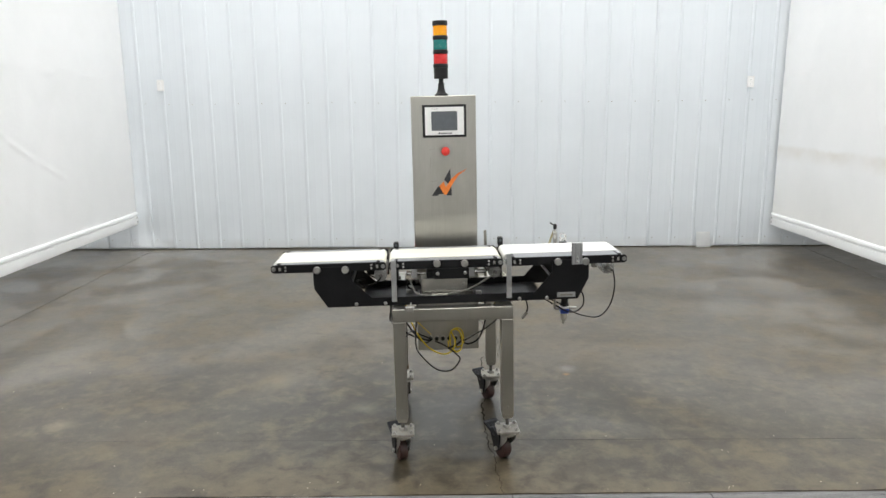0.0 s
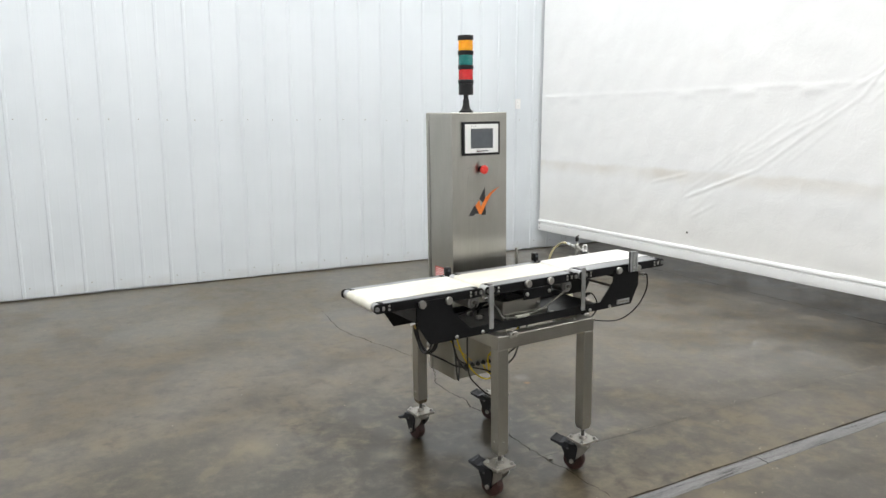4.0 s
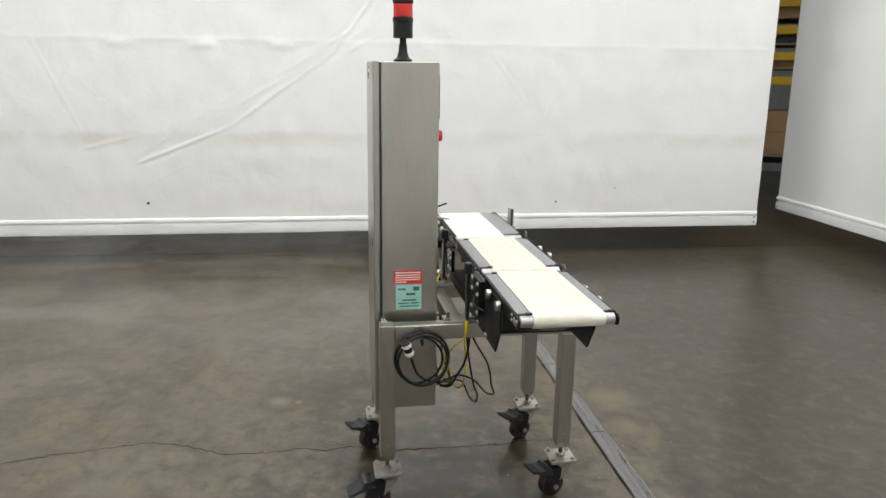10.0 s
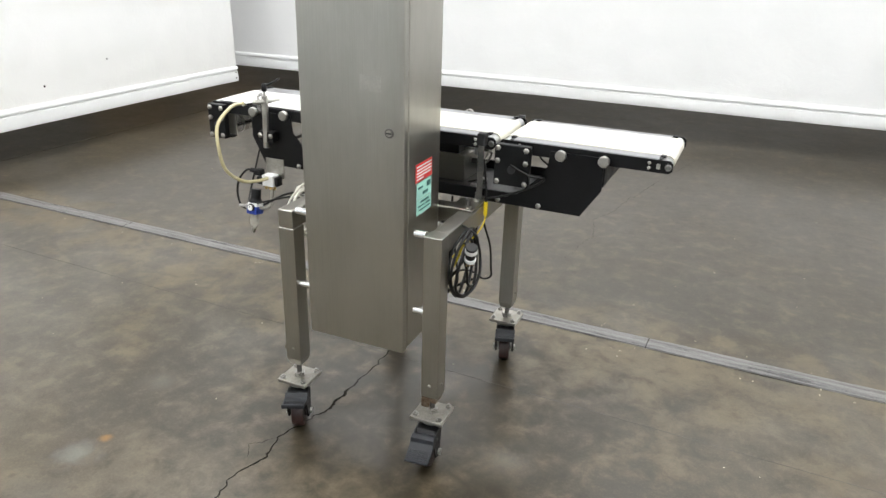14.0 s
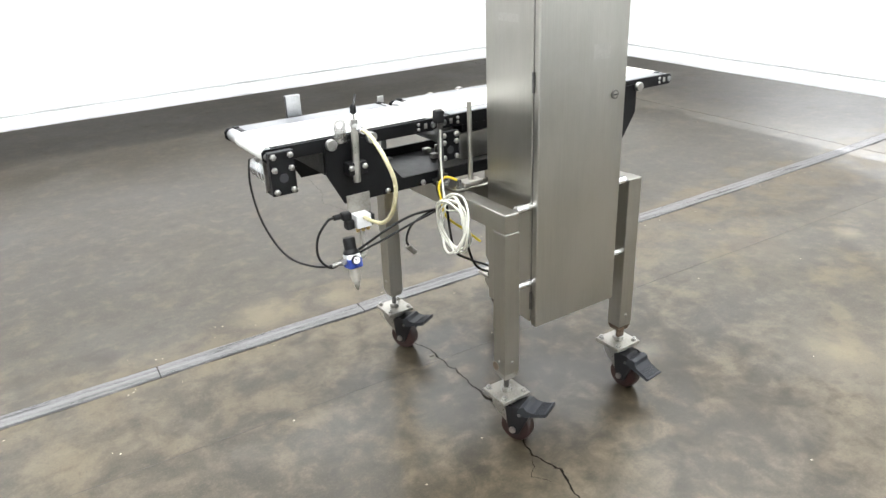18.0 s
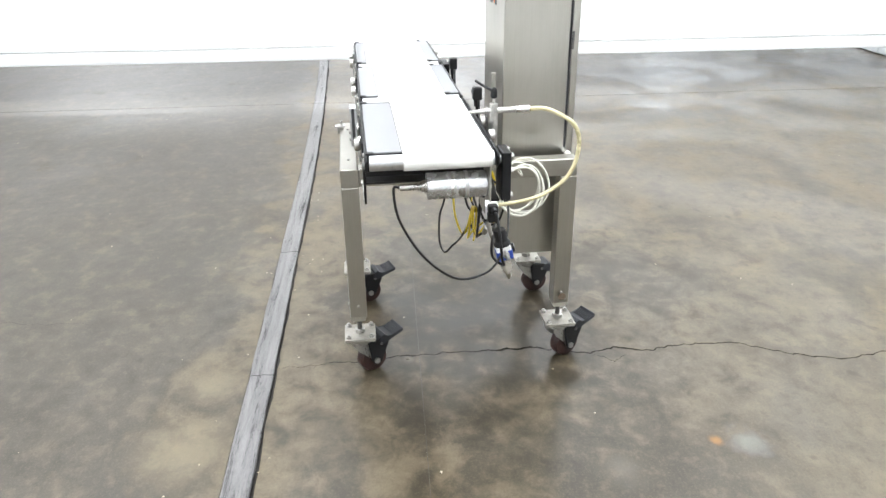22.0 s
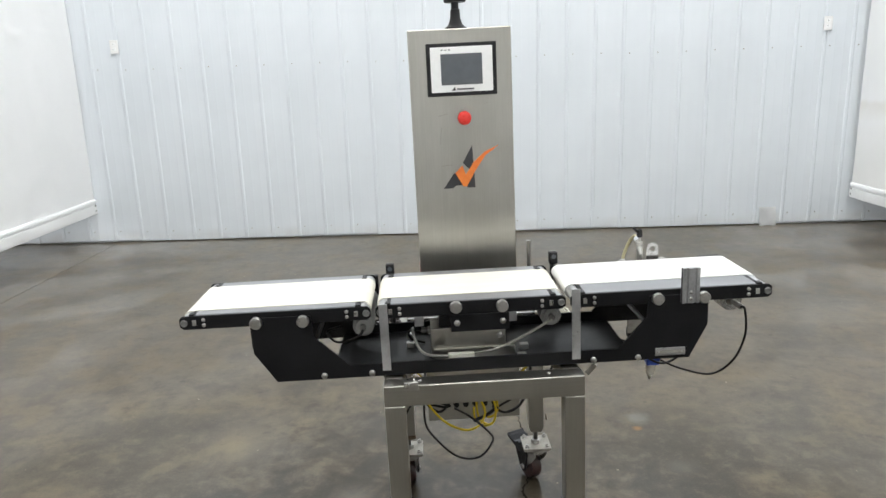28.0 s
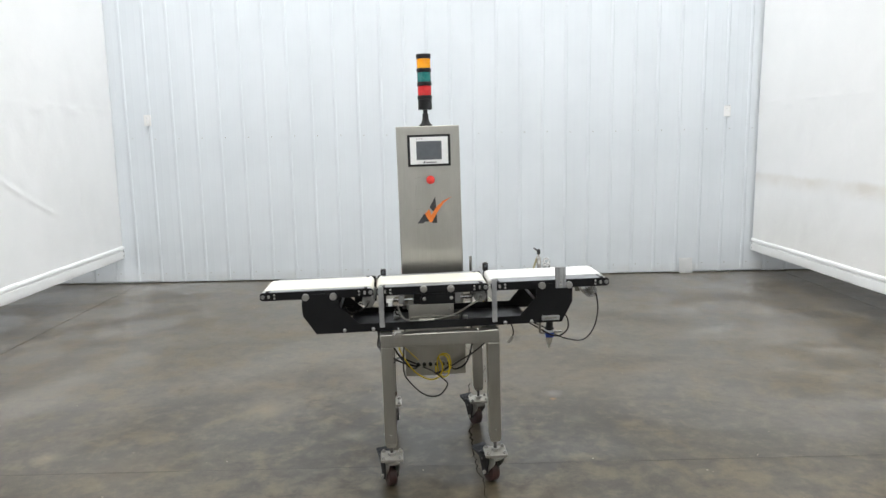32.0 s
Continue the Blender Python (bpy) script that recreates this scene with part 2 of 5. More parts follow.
def concrete():
    """Old sealed slab: brown and grey clouds, tan crust where the seal has worn off, dark stains, patchy gloss."""
    n = Nodes("sealed_concrete")
    x, y, z = n.axes()
    big, cloud = n.noise(0.5, 2, 0.5, warp=0.3), n.noise(1.9, 5, 0.56, (0.95, 1.05, 1), 0.3)
    crust, veil = n.noise(4.2, 6, 0.60, (1.05, 0.95, 1), 0.25), n.noise(9.5, 5, 0.62, (1.0, 1.0, 1), 0.3)
    fine = n.noise(34, 1, 0.5)
    off = n.math("SUBTRACT", y, n.math("ADD", 2.698, n.math("MULTIPLY", x, 0.014)))
    wander = n.math("MULTIPLY", n.math("SUBTRACT", n.noise(2.3, 3, 0.5), 0.5), 0.7)
    reach = n.math("ADD", off, wander)
    north = n.ramp(off, -0.01, 0.01)
    band = n.math("MULTIPLY", north, n.ramp(reach, 0.10, 0.60, 1.0, 0.0))
    lip = n.math("MULTIPLY", n.math("SUBTRACT", 1.0, north), n.ramp(reach, -0.28, -0.10))
    south = n.math("MULTIPLY", n.math("SUBTRACT", 1.0, north), n.ramp(reach, -0.30, -0.14, 1.0, 0.0))
    wear = n.math("ADD", crust, n.math("MULTIPLY", n.math("SUBTRACT", big, 0.5), 0.45))
    wear = n.math("ADD", wear, n.math("SUBTRACT", n.math("ADD", n.math("MULTIPLY", band, 0.15), n.math("MULTIPLY", lip, 0.09)), n.math("MULTIPLY", south, 0.13)))
    worn = n.ramp(wear, 0.49, 0.64)
    tone = n.ramp(n.math("ADD", n.math("MULTIPLY", cloud, 0.55), n.math("MULTIPLY", veil, 0.45)), 0.38, 0.62)
    base = n.mix(tone, (0.039, 0.032, 0.0200), (0.074, 0.0612, 0.0400))
    base = n.mix(n.math("MULTIPLY", worn, 0.54), base, (0.146, 0.117, 0.073))
    base = n.mix(n.math("MULTIPLY", south, 0.55), base, (0.054, 0.0495, 0.042))
    base = n.mix(n.math("MULTIPLY", n.ramp(n.math("ADD", y, wander), 3.7, 4.5), n.ramp(cloud, 0.34, 0.60, 0.22, 0.40)), base, (0.150, 0.124, 0.084))
    base = n.mix(n.ramp(n.noise(2.1, 4, 0.55, (1, 1, 1), 0.3), 0.50, 0.78, 0.0, 0.50), base, (0.032, 0.0265, 0.0185))
    base = n.mix(n.ramp(n.noise(1.3, 3, 0.5, warp=0.4), 0.52, 0.78, 0.0, 0.35), base, (0.111, 0.106, 0.097))
    base = n.mix(n.ramp(veil, 0.51, 0.70, 0.0, 0.34), base, (0.150, 0.120, 0.077))
    base = n.mix(n.ramp(veil, 0.30, 0.49, 0.40, 0.0), base, (0.033, 0.0265, 0.0175))
    fleck = n.noise(24, 4, 0.68, warp=0.2)
    base = n.mix(n.ramp(fleck, 0.53, 0.68, 0.0, 0.18), base, (0.165, 0.134, 0.088))
    base = n.mix(n.ramp(fleck, 0.33, 0.47, 0.26, 0.0), base, (0.030, 0.0245, 0.0165))
    grain = n.noise(130, 4, 0.75)
    base = n.mix(n.ramp(grain, 0.48, 0.80, 0.0, 0.38), base, (0.160, 0.132, 0.092))
    base = n.mix(n.ramp(grain, 0.20, 0.52, 0.38, 0.0), base, (0.027, 0.022, 0.015))
    base = n.mix(n.ramp(n.noise(14, 1, 0.5), 0.68, 0.80, 0.0, 0.40), base, (0.022, 0.019, 0.015))
    # scuffs, drips of paint and rust spots where they lie
    # the dark pools at the machine mix brown stain with its painted-in floor shade
    spots = [(0.757, 4.17, 0.07, 0.30, (0.33, 0.33, 0.31)), (0.748, 4.08, 0.025, 0.6, (0.32, 0.15, 0.03)), (-0.39, 3.60, 0.11, 0.28, (0.33, 0.32, 0.30)),
             (0.84, 3.77, 0.08, 0.18, (0.27, 0.25, 0.2)), (-1.9, 3.41, 0.09, 0.5, (0.29, 0.235, 0.15)), (0.258, 3.2, 0.03, 0.6, (0.30, 0.27, 0.2)),
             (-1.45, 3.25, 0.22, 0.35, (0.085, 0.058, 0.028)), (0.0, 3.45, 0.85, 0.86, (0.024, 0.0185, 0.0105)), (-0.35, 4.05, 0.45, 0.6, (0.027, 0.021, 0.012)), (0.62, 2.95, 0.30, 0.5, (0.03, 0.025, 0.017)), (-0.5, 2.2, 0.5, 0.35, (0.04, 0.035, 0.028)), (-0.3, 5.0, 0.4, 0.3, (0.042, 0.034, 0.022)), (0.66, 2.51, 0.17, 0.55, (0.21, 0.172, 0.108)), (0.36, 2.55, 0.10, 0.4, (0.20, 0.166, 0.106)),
             (-0.93, 4.0, 0.16, 0.45, (0.20, 0.165, 0.105)), (1.27, 2.50, 0.07, 0.5, (0.035, 0.03, 0.024))]
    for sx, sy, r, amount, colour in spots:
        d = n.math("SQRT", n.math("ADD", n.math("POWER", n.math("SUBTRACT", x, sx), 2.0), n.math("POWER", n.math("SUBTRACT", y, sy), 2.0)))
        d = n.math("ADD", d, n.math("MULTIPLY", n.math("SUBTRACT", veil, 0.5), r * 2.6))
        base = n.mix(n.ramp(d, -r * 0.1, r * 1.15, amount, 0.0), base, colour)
    gloss = n.math("ADD", n.ramp(cloud, 0.32, 0.68, 0.30, 0.36), n.math("ADD", n.math("MULTIPLY", worn, 0.08), n.ramp(fine, 0.3, 0.8, 0.0, 0.03)))
    seal = n.math("MULTIPLY", n.ramp(n.noise(0.8, 4, 0.55, warp=0.6), 0.40, 0.62, 0.12, 0.58), n.math("SUBTRACT", 1.0, n.math("MULTIPLY", worn, 0.6)))
    # the seal is thickest near the two side curtains
    seal = n.math("ADD", seal, n.math("MULTIPLY", n.math("MULTIPLY", n.ramp(n.math("ABSOLUTE", x), 1.5, 2.8), n.ramp(y, 2.8, 3.6)), n.ramp(cloud, 0.42, 0.58, 0.05, 0.60)))
    seal = n.math("MULTIPLY", seal, n.math("SUBTRACT", 1.0, n.math("MULTIPLY", south, 0.75)))
    # rubbed smooth round the machine
    near = n.math("ADD", n.math("POWER", x, 2.0), n.math("POWER", n.math("SUBTRACT", y, 3.5), 2.0))
    seal = n.math("ADD", seal, n.ramp(near, 0.3, 1.6, 0.14, 0.0))
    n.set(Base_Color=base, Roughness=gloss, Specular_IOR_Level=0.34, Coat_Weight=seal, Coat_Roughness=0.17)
    n.bump(n.math("ADD", veil, n.math("MULTIPLY", fine, 0.15)), 0.05, 0.003)
    return n.mat


CONCRETE = concrete()
SEALANT = plain("grey_joint_filler", (0.076, 0.074, 0.0745), (0.19, 0.186, 0.184), 0.37, 0, 30, 0.15, 0.6, (0.4, 6, 1))
SAW_CUT = plain("filled_saw_cut", (0.034, 0.030, 0.024), (0.085, 0.078, 0.066), 0.5, 0, 8)
RUST = plain("rusted_steel", (0.10, 0.055, 0.028), (0.30, 0.26, 0.20), 0.55, 0.6, 70, 0.15, 0.5)
FAINT_CRACK = plain("dusty_hairline_crack", (0.022, 0.019, 0.015), (0.045, 0.04, 0.032), 0.7, 0, 12)
CRACK = plain("dark_crack_dirt", (0.008, 0.007, 0.006), (0.018, 0.015, 0.012), 0.9, 0, 60, Specular_IOR_Level=0.04)
SUBSOIL = plain("joint_dirt", (0.012, 0.011, 0.010), (0.02, 0.018, 0.015), 0.9, 0, 20)


def painted_sheet():
    """White-painted sheet steel with a cold tint, faint dirt near the floor and runs."""
    n = Nodes("white_painted_sheet_steel")
    x, y, z = n.axes()
    runs, cloud, fine = n.noise(5, 5, 0.6, (1.4, 1, 0.12)), n.noise(1.1, 4), n.noise(60, 2)
    base = n.mix(n.ramp(cloud, 0.35, 0.65), (0.655, 0.698, 0.732), (0.695, 0.738, 0.772))
    base = n.mix(n.ramp(runs, 0.56, 0.8, 0.0, 0.10), base, (0.61, 0.62, 0.63))
    base = n.mix(n.math("MULTIPLY", n.ramp(z, 0.02, 0.14, 1.0, 0.0), n.ramp(cloud, 0.4, 0.7, 0.1, 0.6)), base, (0.42, 0.40, 0.36))
    n.set(Base_Color=base, Roughness=n.ramp(runs, 0.3, 0.7, 0.34, 0.5))
    n.bump(n.math("ADD", n.math("MULTIPLY", cloud, 1.0), n.math("MULTIPLY", fine, 0.04)), 0.2, 0.004)
    return n.mat


SHEET = painted_sheet()


def vinyl(name, stained):
    """White tarpaulin: soft creases, a dirty line along an old fold where it is stained."""
    n = Nodes(name)
    x, y, z = n.axes()
    big, crumple, fine = n.noise(1.3, 5, 0.6), n.noise(5.5, 6, 0.62, warp=0.8), n.noise(45, 3)
    base = n.mix(n.ramp(big, 0.35, 0.65), (0.835, 0.845, 0.845), (0.865, 0.872, 0.872))
    if stained:
        level = n.math("ADD", z, n.math("ADD", n.math("MULTIPLY", n.math("SUBTRACT", big, 0.5), 0.16), n.math("MULTIPLY", n.math("SUBTRACT", crumple, 0.5), 0.05)))
        line = n.math("MULTIPLY", n.ramp(level, 0.93, 1.07, 0.0, 1.0), n.ramp(level, 1.085, 1.14, 1.0, 0.0))
        base = n.mix(n.math("MULTIPLY", line, n.math("MULTIPLY", n.ramp(n.noise(0.8, 4, 0.6), 0.36, 0.66, 0.10, 0.62), n.ramp(y, 4.0, 7.2, 0.42, 1.0))), base, (0.58, 0.52, 0.41))
        base = n.mix(n.ramp(level, 0.25, 1.05, 0.3, 0.0), base, (0.77, 0.75, 0.68))
    base = n.mix(n.ramp(n.noise(2.6, 6, 0.7), 0.6, 0.8, 0.0, 0.25), base, (0.76, 0.75, 0.71))
    n.set(Base_Color=base, Roughness=n.ramp(crumple, 0.3, 0.7, 0.38, 0.55))
    n.bump(n.math("ADD", n.math("MULTIPLY", crumple, 1.0), n.math("ADD", n.math("MULTIPLY", n.noise(19, 5, 0.66, (1, 1, 1), 1.2), 0.24), n.math("MULTIPLY", fine, 0.04))), 0.32, 0.012)
    return n.mat


VINYL, VINYL_STAINED = vinyl("white_vinyl_curtain", False), vinyl("stained_white_vinyl_curtain", True)
GLOW = Nodes("lamp_diffuser")
GLOW.set(Base_Color=(0.9, 0.9, 0.9), Emission_Color=(1.0, 0.985, 0.96), Emission_Strength=2.0)
GLOW = GLOW.mat


# ---- shapes ----
def box(bm, x0, x1, y0, y1, z0, z1, bevel=0.0, seg=2):
    m = Matrix.Translation(((x0 + x1) / 2, (y0 + y1) / 2, (z0 + z1) / 2)) @ Matrix.Diagonal((x1 - x0, y1 - y0, z1 - z0, 1))
    verts = bmesh.ops.create_cube(bm, size=1, matrix=m)["verts"]
    if bevel:
        edges = list({e for v in verts for e in v.link_edges})
        bmesh.ops.bevel(bm, geom=edges, offset=bevel, segments=seg, affect="EDGES", profile=0.5)
    return bm


def cyl(bm, p, q, r, r2=None, n=20, bevel=0.0):
    p, q = Vector(p), Vector(q)
    m = Matrix.Translation((p + q) / 2) @ (q - p).to_track_quat("Z", "Y").to_matrix().to_4x4()
    verts = bmesh.ops.create_cone(bm, cap_ends=True, segments=n, radius1=r, radius2=r if r2 is None else r2, depth=(q - p).length, matrix=m)["verts"]
    if bevel:
        caps = list({e for v in verts for e in v.link_edges if len(e.link_faces) == 2 and any(len(f.verts) > 4 for f in e.link_faces)})
        bmesh.ops.bevel(bm, geom=caps, offset=bevel, segments=2, affect="EDGES", profile=0.5)
    return bm


def prism(bm, pts, axis, a, b, bevel=0.0):
    """A flat outline in the two other axes, given thickness along one axis."""
    def at(u, v, w):
        return {"x": (w, u, v), "y": (u, w, v), "z": (u, v, w)}[axis]
    lo = [bm.verts.new(at(u, v, a)) for u, v in pts]
    hi = [bm.verts.new(at(u, v, b)) for u, v in pts]
    faces = [bm.faces.new(lo), bm.faces.new(hi[::-1])]
    k = len(pts)
    faces += [bm.faces.new((lo[i], lo[(i + 1) % k], hi[(i + 1) % k], hi[i])) for i in range(k)]
    if bevel:
        bmesh.ops.bevel(bm, geom=list({e for f in faces for e in f.edges}), offset=bevel, segments=1, affect="EDGES")
    return bm


def curve_points(pts, steps=8, closed=False):
    """Points along a smooth line through the given ones."""
    pts = [Vector(p) for p in pts]
    k, out = len(pts), []
    for i in range(k if closed else k - 1):
        a, b, c, d = (pts[(i + j) % k] if closed else pts[min(max(i + j, 0), k - 1)] for j in (-1, 0, 1, 2))
        for s in range(steps):
            t = s / steps
            out.append(0.5 * (2 * b + (c - a) * t + (2 * a - 5 * b + 4 * c - d) * t * t + (3 * b - a - 3 * c + d) * t**3))
    return out if closed else out + [pts[-1]]


def tube(bm, pts, r, n=8, steps=8, closed=False):
    line = curve_points(pts, steps, closed)
    k, rings, side = len(line), [], None
    for i, p in enumerate(line):
        way = (line[(i + 1) % k] - line[i - 1]) if closed else (line[min(i + 1, k - 1)] - line[max(i - 1, 0)])
        way.normalize()
        side = way.orthogonal().normalized() if side is None else (side - way * side.dot(way)).normalized()
        up = way.cross(side)
        rings.append([bm.verts.new(p + r * (math.cos(a) * side + math.sin(a) * up)) for a in (2 * math.pi * j / n for j in range(n))])
    for i in range(k if closed else k - 1):
        a, b = rings[i], rings[(i + 1) % k]
        for j in range(n):
            bm.faces.new((a[j], a[(j + 1) % n], b[(j + 1) % n], b[j]))
    if not closed:
        bm.faces.new(rings[0]), bm.faces.new(rings[-1][::-1])
    return bm


def lathe(bm, profile, m=None, n=28):
    """Turns (radius, height) pairs about z, then moves the shape by m."""
    m = m or Matrix()
    rings = [[bm.verts.new(m @ Vector((r * math.cos(a), r * math.sin(a), h))) for a in (2 * math.pi * j / n for j in range(n))] for r, h in profile]
    for a, b in zip(rings, rings[1:]):
        for j in range(n):
            bm.faces.new((a[j], a[(j + 1) % n], b[(j + 1) % n], b[j]))
    bm.faces.new(rings[0][::-1]), bm.faces.new(rings[-1])
    return bm


def mesh_of(name, bm, material, angle=50, weighted=True):
    """Mesh from a bmesh; its shading follows the large faces, so that bevelled flats stay flat."""
    bmesh.ops.recalc_face_normals(bm, faces=bm.faces)
    bm.normal_update()
    limit, normals = math.cos(radians(angle)), []
    if weighted:
        areas = {f: f.calc_area() for f in bm.faces}
        for f in bm.faces:
            for v in f.verts:
                s = Vector()
                for g in v.link_faces:
                    if g is f or g.normal.dot(f.normal) > limit:
                        s += g.normal * areas[g]
                normals.append(s.normalized() if s.length > 1e-12 else f.normal.copy())
    me = bpy.data.meshes.new(name)
    bm.to_mesh(me)
    bm.free()
    me.materials.append(material)
    me.polygons.foreach_set("use_smooth", [True] * len(me.polygons))
    if weighted:
        me.normals_split_custom_set(normals)
    else:
        me.set_sharp_from_angle(angle=radians(angle))
    return me


def part(name, bm, material, parent=None, label="", m=None):
    """One mesh object under a thing or under a part; bm may also be a mesh that others share."""
    me = bm if isinstance(bm, bpy.types.Mesh) else mesh_of(name, bm, material)
    ob = new(name, me)
    ob.parent = parent
    if m is not None:
        ob.matrix_basis = m
    return tagged(ob, label) if label else ob


def B(*args, **more):
    return box(bmesh.new(), *args, **more)


def C(*args, **more):
    return cyl(bmesh.new(), *args, **more)


def T(*args, **more):
    return tube(bmesh.new(), *args, **more)


def P(*args, **more):
    return prism(bmesh.new(), *args, **more)

# ---- the booth: floor, wall, ceiling, curtains ----
WALL_Y, EAST, WEST, SOUTH = 7.92, 3.79, -3.43, -0.69


def strip_y(x):
    """Middle of the filled joint that runs across the floor."""
    return 2.698 + 0.014 * x - (0.006 * (x + 1) ** 2 if x < -1 else 0.0)


def slab(bm, x0, x1, edge_lo, edge_hi, n):
    """A floor slab between two lines y(x), with its top at zero and broken edges."""
    xs = [x0 + (x1 - x0) * i / n for i in range(n + 1)]
    rows = []
    for z in (0.0, -0.09):
        rows.append([[bm.verts.new((x, f(x), z)) for x in xs] for f in (edge_lo, edge_hi)])
    (tl, th), (bl, bh) = rows
    for i in range(n):
        bm.faces.new((tl[i], tl[i + 1], th[i + 1], th[i]))
        bm.faces.new((bl[i], bl[i + 1], tl[i + 1], tl[i]))
        bm.faces.new((th[i], th[i + 1], bh[i + 1], bh[i]))
    bm.faces.new((bl[0], tl[0], th[0], bh[0]))
    bm.faces.new((bl[n], bh[n], th[n], tl[n]))
    return bm


def ragged(x, k, size):
    return size * (noise.noise((x * 6.0, k, 0.3)) + 0.6 * noise.noise((x * 23.0, k, 1.7)))


floor = tagged(part("floor", B(-12, 12, -10, 9, -0.2, -0.012), SUBSOIL), "worn brown-grey sealed concrete slabs with stains", "floor", kind="structure")
for sx0, sx1 in ((-12.0, -3.215), (-3.209, 3.957), (3.963, 12.0)):
    k = int((sx1 - sx0) * 25)
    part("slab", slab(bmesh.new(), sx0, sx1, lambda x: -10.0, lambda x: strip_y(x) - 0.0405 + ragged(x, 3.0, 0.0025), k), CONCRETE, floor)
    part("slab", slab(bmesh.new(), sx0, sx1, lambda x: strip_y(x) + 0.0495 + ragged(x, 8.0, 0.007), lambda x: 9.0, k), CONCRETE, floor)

# the filled joint: lengths of grey filler with ribs and torn edges
JOINTS = [-12.0, -7.0, -3.2, -1.9, -0.62, 0.31, 1.12, 2.19, 3.6, 6.5, 12.0]
for si, (sx0, sx1) in enumerate(zip(JOINTS, JOINTS[1:])):
    bm, k = bmesh.new(), max(6, int((sx1 - sx0) * 28))
    across = [(-0.041, -0.004), (-0.039, 0.001), (-0.020, 0.003), (-0.017, 0.001), (-0.004, 0.0015), (0.0, 0.0035), (0.018, 0.004), (0.021, 0.0015), (0.037, 0.002), (0.040, -0.004)]
    rows = []
    for i in range(k + 1):
        x = sx0 + 0.002 + (sx1 - sx0 - 0.004) * i / k
        lift = 0.0012 * noise.noise((x * 5, si, 0))
        rows.append([bm.verts.new((x, strip_y(x) + u * (1 + 0.06 * ragged(x, u * 40, 1.0)) + ragged(x, 2.0 + (u > 0), 0.0012), w + lift)) for u, w in across])
    for a, b in zip(rows, rows[1:]):
        for j in range(len(across) - 1):
            bm.faces.new((a[j], b[j], b[j + 1], a[j + 1]))
    part("joint_filler", bm, SEALANT, floor)


def crack_ribbon(pts, width, seed):
    """A thin jagged dark line lying on the slab: it wanders, closes up and opens into broken knots."""
    rnd, bm, line, at = random.Random(seed), bmesh.new(), [], 0.0
    for (x0, y0), (x1, y1) in zip(pts, pts[1:]):
        k = max(2, int(math.hypot(x1 - x0, y1 - y0) / 0.011))
        for i in range(k):
            at += 0.011
            sway = 0.016 * noise.noise((at * 7.0, seed, 0.2)) + 0.013 * noise.noise((at * 31.0, seed, 4.2))
            line.append((x0 + (x1 - x0) * i / k + sway + rnd.uniform(-0.0022, 0.0022), y0 + (y1 - y0) * i / k + rnd.uniform(-0.003, 0.003)))
    line.append(pts[-1])
    rows, m = [], len(line)
    for i, (x, y) in enumerate(line):
        wide = 0.55 + 0.9 * max(0.0, noise.noise((i * 0.035, seed, 8.0))) + 2.0 * max(0.0, noise.noise((i * 0.11, seed, 3.0)) - 0.38)
        w = width * wide * rnd.uniform(0.6, 1.3) * min(1.0, 0.25 + 6.0 * i / m, 0.15 + 6.0 * (m - 1 - i) / m)
        rows.append((bm.verts.new((x - w, y, 0.0009)), bm.verts.new((x + w * rnd.uniform(0.7, 1.3), y, 0.0009))))
    for a, b in zip(rows, rows[1:]):
        bm.faces.new((a[0], a[1], b[1], b[0]))
    return bm


part("crack", crack_ribbon([(0.268, 2.752), (0.256, 2.99), (0.238, 3.19), (0.23, 3.42), (0.228, 3.65), (0.285, 3.83), (0.250, 3.92), (0.275, 4.03), (0.255, 4.24), (0.262, 4.37), (0.32, 4.46), (0.395, 4.67), (0.30, 5.13), (0.205, 5.44), (0.15, 5.7), (0.20, 6.1), (0.232, 6.38)], 0.0042, 1), CRACK, floor)
part("crack", crack_ribbon([(-0.07, 2.04), (-0.11, 1.68), (-0.05, 1.42), (-0.107, 1.2), (-0.174, 0.77), (-0.26, 0.3), (-0.363, -0.2)], 0.0019, 2), FAINT_CRACK, floor)
part("crack", crack_ribbon([(0.29, 3.84), (0.325, 3.90), (0.30, 3.95)], 0.002, 3), CRACK, floor)
part("saw_cut", B(-3.24, 3.95, 3.2338, 3.2356, -0.004, 0.0006), SAW_CUT, floor)
bm = box(bmesh.new(), 0.245, 0.262, 3.188, 3.2, 0.0, 0.004, bevel=0.0015)
tagged(part("concrete_chip", bm, CONCRETE), "small pale chip of concrete beside the floor crack", "debris")
bm = P([(0.0, 0.0), (0.40, 0.03), (0.40, 0.036), (0.2, 0.022), (0.0, 0.006)], "z", 0.0, 0.0009)
tagged(part("tape_scrap", bm, plain("dirty_tape", (0.24, 0.22, 0.18), (0.34, 0.32, 0.27), 0.6, 0, 20), m=pose(-3.06, 3.37, 0)), "thin strip of white tape stuck to the concrete floor", "tape")

rnd, bm = random.Random(31), bmesh.new()
